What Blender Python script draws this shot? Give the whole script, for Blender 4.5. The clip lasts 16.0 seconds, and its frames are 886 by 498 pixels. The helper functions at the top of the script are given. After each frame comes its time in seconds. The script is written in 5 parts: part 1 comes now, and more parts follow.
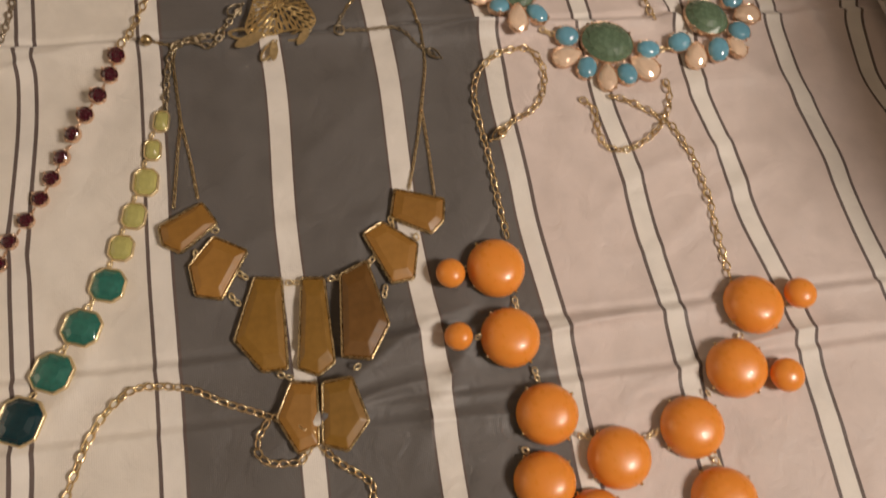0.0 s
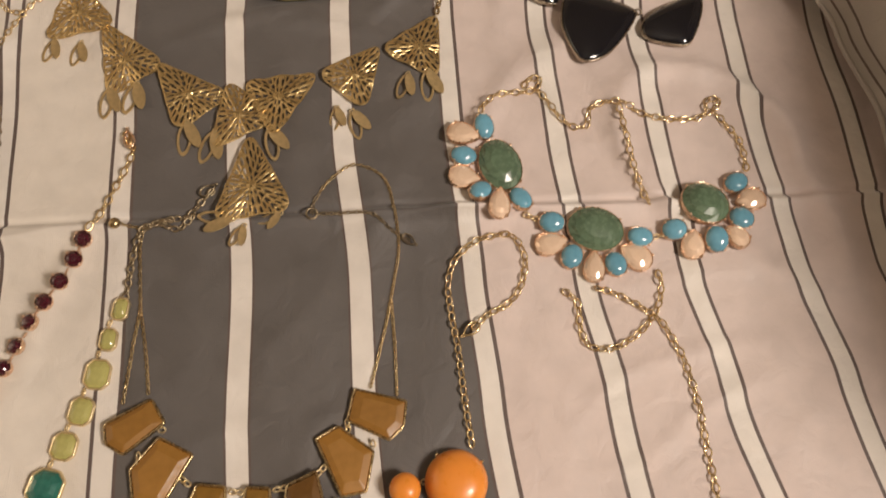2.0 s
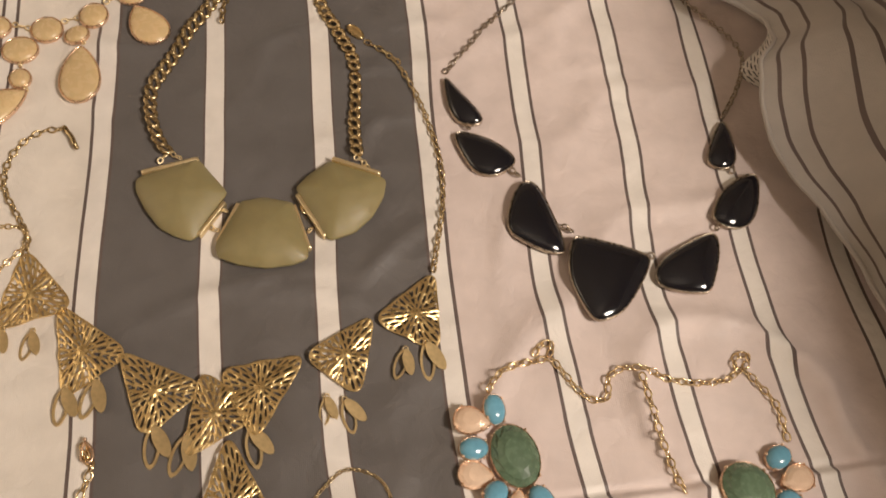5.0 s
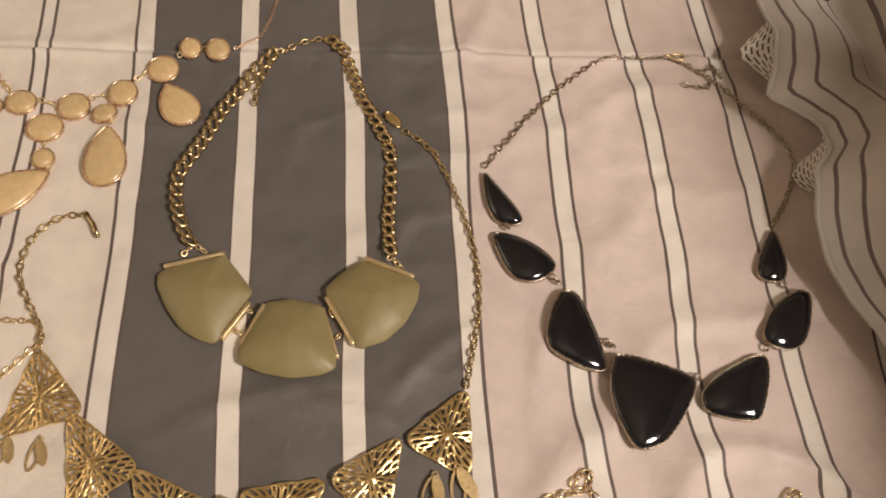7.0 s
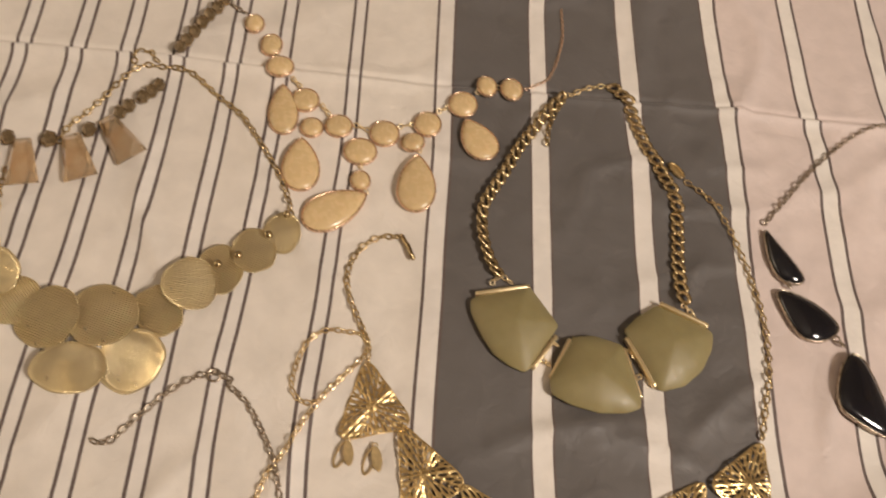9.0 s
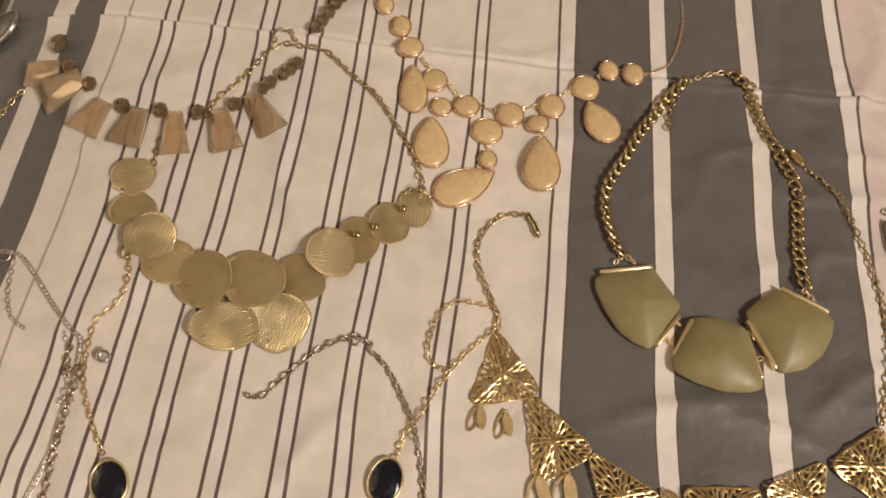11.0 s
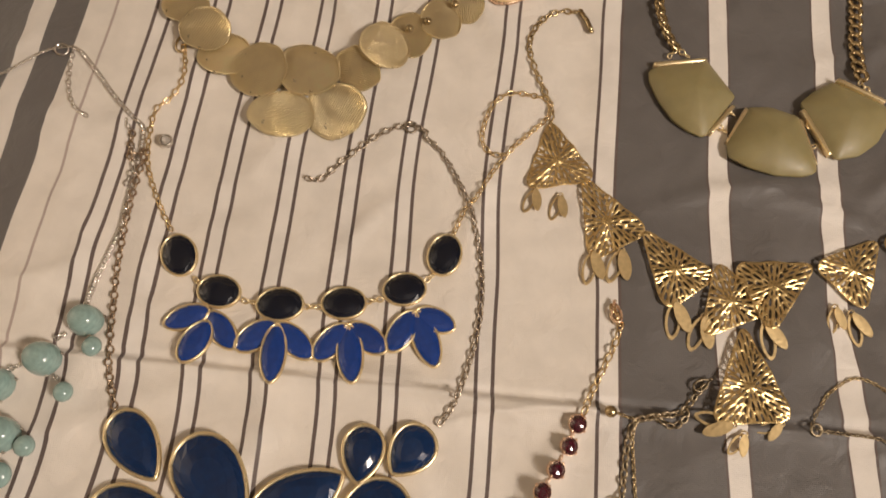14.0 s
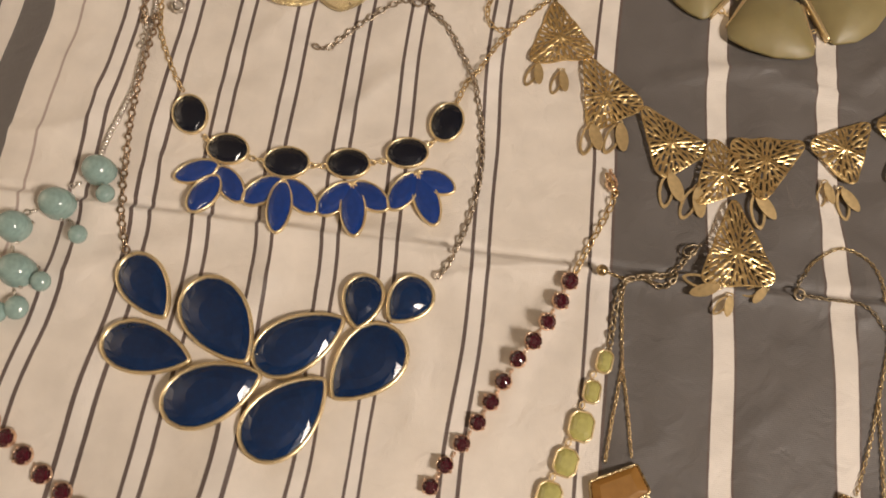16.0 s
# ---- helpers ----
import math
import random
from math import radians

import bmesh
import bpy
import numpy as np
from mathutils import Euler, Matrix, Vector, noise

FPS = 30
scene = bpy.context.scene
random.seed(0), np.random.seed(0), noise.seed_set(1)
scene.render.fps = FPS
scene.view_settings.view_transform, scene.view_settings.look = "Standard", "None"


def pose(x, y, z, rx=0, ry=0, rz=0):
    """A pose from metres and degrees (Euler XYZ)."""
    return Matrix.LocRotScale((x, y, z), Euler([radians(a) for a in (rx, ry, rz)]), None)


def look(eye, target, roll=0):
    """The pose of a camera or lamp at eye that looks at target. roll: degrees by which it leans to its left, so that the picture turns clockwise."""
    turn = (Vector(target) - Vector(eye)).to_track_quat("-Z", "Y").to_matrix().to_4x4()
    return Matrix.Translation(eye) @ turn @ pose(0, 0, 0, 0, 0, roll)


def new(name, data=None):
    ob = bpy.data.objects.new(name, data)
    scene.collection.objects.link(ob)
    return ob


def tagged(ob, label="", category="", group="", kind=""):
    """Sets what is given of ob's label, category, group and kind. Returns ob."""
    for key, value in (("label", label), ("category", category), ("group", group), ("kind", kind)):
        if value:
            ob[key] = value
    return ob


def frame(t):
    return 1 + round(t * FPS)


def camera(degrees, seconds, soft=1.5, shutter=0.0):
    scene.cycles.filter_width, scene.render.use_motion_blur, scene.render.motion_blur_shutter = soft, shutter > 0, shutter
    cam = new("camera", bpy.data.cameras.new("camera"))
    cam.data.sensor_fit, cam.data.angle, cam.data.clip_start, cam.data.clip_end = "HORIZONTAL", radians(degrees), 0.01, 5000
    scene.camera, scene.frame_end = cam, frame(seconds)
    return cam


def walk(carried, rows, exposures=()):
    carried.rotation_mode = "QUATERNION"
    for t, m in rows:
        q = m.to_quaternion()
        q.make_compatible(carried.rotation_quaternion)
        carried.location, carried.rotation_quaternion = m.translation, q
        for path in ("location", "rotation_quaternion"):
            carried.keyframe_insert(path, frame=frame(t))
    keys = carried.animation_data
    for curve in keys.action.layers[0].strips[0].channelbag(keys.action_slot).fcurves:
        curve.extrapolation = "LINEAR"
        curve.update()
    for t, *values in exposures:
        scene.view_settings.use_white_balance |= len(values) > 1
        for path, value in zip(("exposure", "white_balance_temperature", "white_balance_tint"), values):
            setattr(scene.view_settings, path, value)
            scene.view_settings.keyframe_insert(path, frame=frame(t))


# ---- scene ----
cam = camera(60.0, 16.0, 1.7, 0.5)
# seconds, eye, target, roll
PATH = [
    (0, (0.124, -0.12, 0.295), (0.45, 0.348, -1.622), 27.9),
    (0.5, (0.135, -0.1, 0.297), (0.41, 0.412, -1.616), 23.0),
    (1, (0.147, -0.09, 0.296), (0.396, 0.483, -1.604), 18.7),
    (1.5, (0.156, -0.08, 0.298), (0.369, 0.525, -1.597), 15.2),
    (2, (0.167, -0.067, 0.298), (0.349, 0.567, -1.59), 12.3),
    (2.5, (0.171, -0.055, 0.296), (0.351, 0.644, -1.57), 11.5),
    (3, (0.176, -0.034, 0.286), (0.356, 0.707, -1.563), 11.4),
    (3.5, (0.173, -0.016, 0.284), (0.327, 0.742, -1.56), 8.3),
    (4, (0.175, 0.0, 0.288), (0.347, 0.783, -1.545), 7.7),
    (4.5, (0.169, 0.013, 0.291), (0.402, 0.813, -1.527), 10.4),
    (4.7, (0.166, 0.017, 0.292), (0.43, 0.827, -1.518), 11.8),
    (6.8, (0.16, 0.065, 0.293), (0.406, 0.927, -1.495), 12.3),
    (7, (0.156, 0.065, 0.291), (0.407, 0.943, -1.488), 12.6),
    (7.5, (0.142, 0.072, 0.292), (0.377, 0.947, -1.491), 13.2),
    (8, (0.125, 0.066, 0.296), (0.321, 0.952, -1.486), 12.5),
    (8.5, (0.08, 0.06, 0.296), (0.216, 0.964, -1.483), 10.5),
    (9, (0.048, 0.069, 0.301), (0.165, 0.987, -1.472), 10.4),
    (9.2, (0.043, 0.071, 0.304), (0.125, 0.995, -1.468), 8.9),
    (11.3, (0.011, 0.055, 0.311), (0.001, 0.902, -1.501), 5.2),
    (11.5, (0.011, 0.052, 0.31), (-0.007, 0.888, -1.507), 4.7),
    (12, (0.007, 0.043, 0.303), (-0.018, 0.847, -1.529), 4.6),
    (12.5, (0.004, 0.034, 0.297), (-0.016, 0.804, -1.549), 4.6),
    (13, (0.005, 0.023, 0.298), (-0.023, 0.751, -1.565), 3.5),
    (13.5, (0.006, 0.01, 0.294), (-0.029, 0.717, -1.577), 3.0),
    (14, (0.002, 0.003, 0.292), (-0.025, 0.679, -1.59), 3.5),
    (14.5, (0.003, -0.003, 0.286), (-0.011, 0.62, -1.615), 4.6),
    (15, (0.003, -0.012, 0.283), (-0.016, 0.557, -1.635), 3.7),
    (15.5, (0.002, -0.021, 0.287), (-0.021, 0.529, -1.636), 3.4),
    (16, (0.009, -0.038, 0.289), (-0.024, 0.549, -1.622), 4.3),
]
EXPOSURES = ((0, -0.90), (1, -0.76), (2.2, -0.58), (3.5, -0.48), (7, -0.44), (9.5, -0.42), (12.5, -0.50), (16, -0.46))
walk(cam, [(t, look(eye, target, roll)) for t, eye, target, roll in PATH], EXPOSURES)

# ---- light and room tone ----
world = bpy.data.worlds.new("room_world")
scene.world = world
world.use_nodes = True
world.node_tree.nodes["Background"].inputs[0].default_value = (1.0, 0.83, 0.66, 1)
world.node_tree.nodes["Background"].inputs[1].default_value = 0.02


def lamp(name, x, y, z, watts, size, colour, towards=(0.1, 0.1, 0)):
    data = bpy.data.lights.new(name, "AREA")
    data.shape, data.size, data.energy, data.color = "DISK", size, watts, colour
    ob = new(name, data)
    ob.matrix_world = look((x, y, z), towards)
    return ob


lamp("bedside_lamp_light", 1.22, -0.56, 1.47, 47, 0.42, (1.0, 0.865, 0.75))
# added fill, no real lamp: lights the far wall, which throws it back softly
lamp("wall_bounce_fill", -1.45, 0.45, 0.95, 27, 0.30, (1.0, 0.895, 0.79), (-2.2, 0.55, 1.0))


# ---- materials ----
def material(name, colour, rough=0.5, metal=0.0, vary=0.12, scale=60.0, bump=0.0, bump_scale=400.0, glass=0.0, coat=0.0,
             sheen=0.0, second=None, stretch=None, by_object=0.0, under=0.0):
    """A surface with mottling at two scales and fine relief. Scales are per metre."""
    m = bpy.data.materials.new(name)
    m.use_nodes = True
    nodes, links = m.node_tree.nodes, m.node_tree.links
    shader = nodes["Principled BSDF"]
    place = nodes.new("ShaderNodeTexCoord")
    stretchy = nodes.new("ShaderNodeMapping")
    if stretch:
        stretchy.inputs["Scale"].default_value = stretch
    links.new(place.outputs["Object"], stretchy.inputs["Vector"])
    big, small = nodes.new("ShaderNodeTexNoise"), nodes.new("ShaderNodeTexNoise")
    for tex, s, detail in ((big, scale * 0.22, 3.0), (small, scale * 3.0, 5.0)):
        tex.inputs["Scale"].default_value, tex.inputs["Detail"].default_value = s, detail
        links.new(stretchy.outputs["Vector"], tex.inputs["Vector"])
    both = nodes.new("ShaderNodeMath")
    both.operation = "ADD"
    links.new(big.outputs["Fac"], both.inputs[0])
    links.new(small.outputs["Fac"], both.inputs[1])
    span = nodes.new("ShaderNodeMapRange")
    span.inputs["From Min"].default_value, span.inputs["From Max"].default_value = 0.7, 1.3
    links.new(both.outputs[0], span.inputs["Value"])
    blend = nodes.new("ShaderNodeMix")
    blend.data_type = "RGBA"
    dark = tuple(c * (1 - vary) for c in colour)
    light = second or tuple(min(1.0, c * (1 + vary)) for c in colour)
    blend.inputs[6].default_value, blend.inputs[7].default_value = (*dark, 1), (*light, 1)
    links.new(span.outputs["Result"], blend.inputs[0])
    tone = blend.outputs[2]
    if by_object:
        info, hue = nodes.new("ShaderNodeObjectInfo"), nodes.new("ShaderNodeHueSaturation")
        lift = nodes.new("ShaderNodeMapRange")
        lift.inputs["To Min"].default_value, lift.inputs["To Max"].default_value = 1 - by_object, 1 + by_object
        links.new(info.outputs["Random"], lift.inputs["Value"])
        links.new(lift.outputs["Result"], hue.inputs["Value"])
        links.new(tone, hue.inputs["Color"])
        tone = hue.outputs["Color"]
    links.new(tone, shader.inputs["Base Color"])
    shader.inputs["Metallic"].default_value = metal
    wear = nodes.new("ShaderNodeMapRange")
    wear.inputs["From Min"].default_value, wear.inputs["From Max"].default_value = 0.3, 0.7
    wear.inputs["To Min"].default_value, wear.inputs["To Max"].default_value = rough * 0.8, min(1, rough * 1.25)
    links.new(small.outputs["Fac"], wear.inputs["Value"])
    links.new(wear.outputs["Result"], shader.inputs["Roughness"])
    shader.inputs["Transmission Weight"].default_value = glass
    shader.inputs["Coat Weight"].default_value = coat
    shader.inputs["Coat Roughness"].default_value = 0.04
    shader.inputs["Sheen Weight"].default_value = sheen
    if under:
        shader.inputs["Subsurface Weight"].default_value = under
        shader.inputs["Subsurface Radius"].default_value = (1.0, 0.6, 0.3)
        shader.inputs["Subsurface Scale"].default_value = 0.003
    if bump:
        grain, relief = nodes.new("ShaderNodeTexNoise"), nodes.new("ShaderNodeBump")
        grain.inputs["Scale"].default_value, grain.inputs["Detail"].default_value = bump_scale, 3.0
        links.new(stretchy.outputs["Vector"], grain.inputs["Vector"])
        relief.inputs["Strength"].default_value, relief.inputs["Distance"].default_value = bump, 0.0006
        links.new(grain.outputs["Fac"], relief.inputs["Height"])
        links.new(relief.outputs["Normal"], shader.inputs["Normal"])
    return m


def woven(name, colour, vary=0.09):
    """Cotton sateen: soft mottling and a fine weave of crossed threads."""
    m = material(name, colour, rough=0.57, vary=vary, scale=28, sheen=0.2)
    nodes, links = m.node_tree.nodes, m.node_tree.links
    place = nodes.new("ShaderNodeTexCoord")
    relief, total = nodes.new("ShaderNodeBump"), nodes.new("ShaderNodeMath")
    for i, way in enumerate(("X", "Y")):
        wave = nodes.new("ShaderNodeTexWave")
        wave.bands_direction = way
        wave.inputs["Scale"].default_value, wave.inputs["Distortion"].default_value = 420, 1.5
        wave.inputs["Detail"].default_value, wave.inputs["Detail Scale"].default_value = 2.0, 3.0
        links.new(place.outputs["Object"], wave.inputs["Vector"])
        links.new(wave.outputs["Fac"], total.inputs[i])
    relief.inputs["Strength"].default_value, relief.inputs["Distance"].default_value = 0.18, 0.0002
    links.new(total.outputs[0], relief.inputs["Height"])
    rumple, crumple = nodes.new("ShaderNodeTexNoise"), nodes.new("ShaderNodeBump")
    rumple.inputs["Scale"].default_value, rumple.inputs["Detail"].default_value = 95, 4.0
    rumple.inputs["Distortion"].default_value = 0.6
    links.new(place.outputs["Object"], rumple.inputs["Vector"])
    crumple.inputs["Strength"].default_value, crumple.inputs["Distance"].default_value = 0.55, 0.0016
    links.new(rumple.outputs["Fac"], crumple.inputs["Height"])
    links.new(crumple.outputs["Normal"], relief.inputs["Normal"])
    links.new(relief.outputs["Normal"], nodes["Principled BSDF"].inputs["Normal"])
    return m


def line_relief(m):
    """Fine hammered lines, turned differently on each disc."""
    nodes, links = m.node_tree.nodes, m.node_tree.links
    place, info = nodes.new("ShaderNodeTexCoord"), nodes.new("ShaderNodeObjectInfo")
    angle, spin = nodes.new("ShaderNodeMath"), nodes.new("ShaderNodeVectorRotate")
    angle.operation = "MULTIPLY"
    angle.inputs[1].default_value = 3.1
    spin.rotation_type = "Z_AXIS"
    links.new(info.outputs["Random"], angle.inputs[0])
    links.new(angle.outputs[0], spin.inputs["Angle"])
    links.new(place.outputs["Object"], spin.inputs["Vector"])
    wave, bumps = nodes.new("ShaderNodeTexWave"), nodes.new("ShaderNodeBump")
    wave.inputs["Scale"].default_value, wave.inputs["Distortion"].default_value = 330, 0.8
    wave.inputs["Detail"].default_value, wave.inputs["Detail Scale"].default_value = 0.0, 0.6
    links.new(spin.outputs["Vector"], wave.inputs["Vector"])
    bumps.inputs["Strength"].default_value, bumps.inputs["Distance"].default_value = 1.0, 0.0010
    links.new(wave.outputs["Fac"], bumps.inputs["Height"])
    links.new(bumps.outputs["Normal"], nodes["Principled BSDF"].inputs["Normal"])


CREAM = woven("cotton_cream", (0.72, 0.66, 0.585))
WHITE = woven("cotton_white", (0.745, 0.695, 0.635))
BLUSH = woven("cotton_blush", (0.64, 0.54, 0.497))
GREY = woven("cotton_grey", (0.117, 0.1055, 0.098), 0.10)
THREAD = woven("cotton_dark_line", (0.112, 0.080, 0.070), 0.15)
# cream cotton of the flap, its colour darkened to stand in for shade
HEM_SHADED = woven("cotton_hem_shaded", (0.41, 0.372, 0.33))
FAINT = woven("cotton_faint_line", (0.42, 0.34, 0.30))

GOLD = material("gold_plate", (0.80, 0.63, 0.37), 0.2, 1.0, 0.08, 300, 0.03, 900)
PALE_GOLD = material("pale_gold_plate", (0.90, 0.74, 0.45), 0.32, 0.88, 0.05, 300, 0.02, 900)
ROSE_GOLD = material("rose_gold_plate", (0.78, 0.55, 0.38), 0.28, 0.9, 0.15, 300, 0.03, 900)
BRASS = material("aged_brass", (0.52, 0.40, 0.22), 0.27, 1.0, 0.35, 250, 0.25, 700)
OLD = material("darkened_brass", (0.36, 0.29, 0.19), 0.38, 1.0, 0.4, 250, 0.25, 700)
PEWTER = material("brushed_pewter", (0.43, 0.36, 0.28), 0.28, 1.0, 0.3, 250, 0.2, 700)
SILVER = material("silver_plate", (0.70, 0.66, 0.60), 0.22, 1.0, 0.2, 250, 0.1, 700)
COPPER = material("copper_brown_chain", (0.44, 0.33, 0.23), 0.26, 1.0, 0.3, 250, 0.2, 700)
SATIN_GOLD = material("satin_gold_sheet", (0.79, 0.585, 0.28), 0.31, 0.92, 0.16, 200, 0.3, 420)
LEAF_GOLD = material("matte_gold_leaf", (0.72, 0.55, 0.29), 0.38, 0.85, 0.15, 200, 0.2, 500)
COIN_GOLD = material("brushed_coin_gold", (0.96, 0.79, 0.48), 0.33, 0.78, 0.08, 60, by_object=0.10)
line_relief(COIN_GOLD)

ORANGE_RESIN = material("orange_resin", (0.86, 0.30, 0.045), 0.30, 0, 0.05, 80, coat=0.12, under=0.1)
AMBER_RESIN = material("amber_resin", (0.31, 0.150, 0.028), 0.42, 0, 0.14, 120, by_object=0.1)
AMBER_DARK = material("deep_amber_resin", (0.235, 0.120, 0.018), 0.42, 0, 0.16, 120, by_object=0.1)
AMBER_UMBER = material("brown_amber_resin", (0.145, 0.066, 0.012), 0.42, 0, 0.2, 120)
LIME_STONE = material("yellow_green_stone", (0.46, 0.43, 0.15), 0.14, 0, 0.12, 150, coat=0.5, by_object=0.08)
TEAL_STONE = material("teal_green_stone", (0.032, 0.165, 0.128), 0.12, 0, 0.25, 150, coat=0.5)
DEEP_STONE = material("deep_petrol_stone", (0.006, 0.036, 0.046), 0.12, 0, 0.25, 150, coat=0.5)
GARNET_STONE = material("garnet_crystal", (0.060, 0.005, 0.013), 0.06, 0, 0.5, 400, coat=0.7)
SMOKE_RESIN = material("smoky_green_resin", (0.27, 0.225, 0.105), 0.45, 0, 0.10, 60, under=0.25)
JET_STONE = material("black_enamel", (0.006, 0.006, 0.009), 0.10, 0, 0.3, 60, coat=0.6)
JADE_STONE = material("milky_green_stone", (0.115, 0.175, 0.108), 0.26, 0, 0.25, 110, coat=0.08)
TURQ_STONE = material("turquoise_cabochon", (0.150, 0.370, 0.490), 0.14, 0, 0.12, 150, coat=0.5, by_object=0.1)
CHAMPAGNE_STONE = material("champagne_crystal", (0.98, 0.72, 0.53), 0.12, 0.3, 0.06, 250, coat=0.5, by_object=0.08)
PEACH_STONE = material("peach_resin", (0.64, 0.47, 0.25), 0.26, 0, 0.05, 90, coat=0.15, by_object=0.06, under=0.1)
CRYSTAL_STONE = material("peach_glass", (0.98, 0.66, 0.36), 0.02, 0, 0.2, 60, coat=0.8, glass=0.8, by_object=0.12, second=(1.0, 0.90, 0.68))
BEAD_STONE = material("smoky_gold_crystal", (0.24, 0.17, 0.09), 0.12, 0.6, 0.5, 400, coat=0.6)
GREY_STONE = material("grey_silver_stone", (0.11, 0.12, 0.105), 0.2, 0, 0.3, 100, coat=0.4)
NIGHT_STONE = material("midnight_blue_stone", (0.004, 0.006, 0.014), 0.2, 0, 0.3, 150, coat=0.15)
COBALT_STONE = material("cobalt_blue_stone", (0.008, 0.042, 0.225), 0.12, 0, 0.15, 150, coat=0.5, by_object=0.1)
SAPPHIRE_STONE = material("navy_blue_stone", (0.004, 0.022, 0.078), 0.13, 0, 0.25, 120, coat=0.15, by_object=0.1)
AQUA_STONE = material("milky_aqua_bead", (0.27, 0.385, 0.355), 0.16, 0, 0.2, 130, coat=0.45, stretch=(1, 1, 3))
RHINESTONE = material("clear_rhinestone", (0.9, 0.85, 0.78), 0.04, 0, 0.1, 300, glass=0.7)
WALL_PAINT = material("warm_wall_paint", (0.66, 0.58, 0.48), 0.8, 0, 0.05, 6, 0.2, 80)
CEILING_PAINT = material("ceiling_paint", (0.74, 0.70, 0.63), 0.85, 0, 0.04, 6, 0.2, 80)
CARPET = material("brown_carpet", (0.16, 0.115, 0.08), 0.95, 0, 0.25, 30, 0.8, 300)
BLACK_CLOTH = material("black_cloth", (0.012, 0.011, 0.011), 0.9, 0, 0.3, 60, 0.5, 600)


# ---- helpers for building ----
def mesh_of(bm, name, mats, smooth=True):
    me = bpy.data.meshes.new(name)
    bmesh.ops.recalc_face_normals(bm, faces=bm.faces)
    bm.to_mesh(me)
    bm.free()
    for m in (mats if isinstance(mats, (list, tuple)) else [mats]):
        me.materials.append(m)
    if smooth:
        me.shade_smooth()
    return me


def part(name, data, parent, m=None, label=""):
    ob = new(name, data)
    ob.parent = parent
    if m is not None:
        ob.matrix_basis = m
    return tagged(ob, label)


def thing(name, label, category="necklace", group="necklaces on the bed"):
    return tagged(new(name), label, category, group)


def smooth_step(v, a, b):
    k = np.clip((v - a) / (b - a), 0, 1)
    return k * k * (3 - 2 * k)


# ---- the bed cover ----
EDGE, TURN_RADIUS = -0.155, 0.13   # where the cover begins to fall away, and how softly
FOLDS = ((0.049, 0.0036), (0.3155, 0.0034), (-0.083, 0.0022), (-0.107, 0.0016))
# small pleats: x, y, turn, length, height
PLEATS = ((0.128, 0.150, 0.15, 0.030, 0.0018), (0.185, 0.160, 0.7, 0.022, 0.0016), (0.150, 0.143, -0.2, 0.026, 0.0014), (0.178, 0.215, 1.1, 0.02, 0.0012),
          (0.150, -0.085, 0.5, 0.03, 0.002), (0.172, -0.095, 0.9, 0.026, 0.002), (0.13, -0.105, 0.3, 0.03, 0.0018), (0.01, 0.125, 1.3, 0.03, 0.0012),
          (0.042, 0.02, 1.2, 0.028, 0.0016), (0.030, 0.046, 0.2, 0.03, 0.0014), (-0.01, 0.052, -0.1, 0.04, 0.0014), (0.235, 0.165, 1.2, 0.022, 0.0013),
          (0.225, -0.085, 0.1, 0.04, 0.0014), (0.30, -0.10, 0.12, 0.05, 0.0014), (-0.035, 0.115, 1.0, 0.02, 0.0012), (0.205, 0.05, 0.05, 0.03, 0.0016))


def rough_noise(x, y, k, seed):
    return noise.noise(Vector((x * k, y * k, seed)))


def relief(x, y):
    """Height of the flat part of the cover: pressed folds, soft billows and small wrinkles."""
    z = 0.0
    for at, high in FOLDS:
        d = y - at - 0.0012 * rough_noise(x, 0, 9, at * 50)
        z += high * math.exp(-abs(d) / 0.0034) * (0.75 + 0.5 * rough_noise(x, 0, 7, 3 + at * 20))
        z -= 0.45 * high * math.exp(-((d - 0.003) / 0.0018) ** 2)
    z += 0.00296 - 0.01304 * x - 0.03637 * y + 0.00264 * x * x - 0.01918 * x * y + 0.0878 * y * y
    z += 0.0026 * rough_noise(x, y * 0.6, 7.0, 1.7) + 0.0013 * rough_noise(x * 1.6, y, 20.0, 5.1) + 0.0004 * rough_noise(x * 1.3, y * 0.8, 60.0, 9.1)
    crimp = rough_noise(x + 0.3 * y, y, 13.0, 8.8)
    z += 0.0050 * max(0.0, 1 - abs(crimp) * 6) ** 1.3 * max(0.0, rough_noise(x, y, 6.0, 2.2) + 0.25)
    crease = rough_noise(x * 0.8 - 0.5 * y, y * 1.3 + 0.2 * x, 24.0, 4.4)
    z += 0.0030 * max(0.0, 1 - abs(crease) * 4.5) ** 1.3 * max(0.0, rough_noise(x, y, 9.0, 7.2) + 0.1)
    for cx, cy, turn, long, high in PLEATS:
        dx, dy = x - cx, y - cy
        if abs(dx) < 0.08 and abs(dy) < 0.08:
            a, c = dx * math.cos(turn) + dy * math.sin(turn), dy * math.cos(turn) - dx * math.sin(turn)
            c += 0.10 * a * a / long
            z += 2.7 * high * math.exp(-(a / long) ** 2) * math.exp(-abs(c) / 0.0030)
    return z


def lay(x, y):
    """The place on the cover whose way along the cloth is x, and its height (metres)."""
    if x >= EDGE:
        return x, relief(x, y)
    a = min((EDGE - x) / TURN_RADIUS, 1.15)
    left = max(0.0, EDGE - x - 1.15 * TURN_RADIUS)
    px = EDGE - TURN_RADIUS * math.sin(a) - left * math.cos(1.15)
    pz = -TURN_RADIUS * (1 - math.cos(a)) - left * math.sin(1.15)
    return px, pz + relief(x, y)


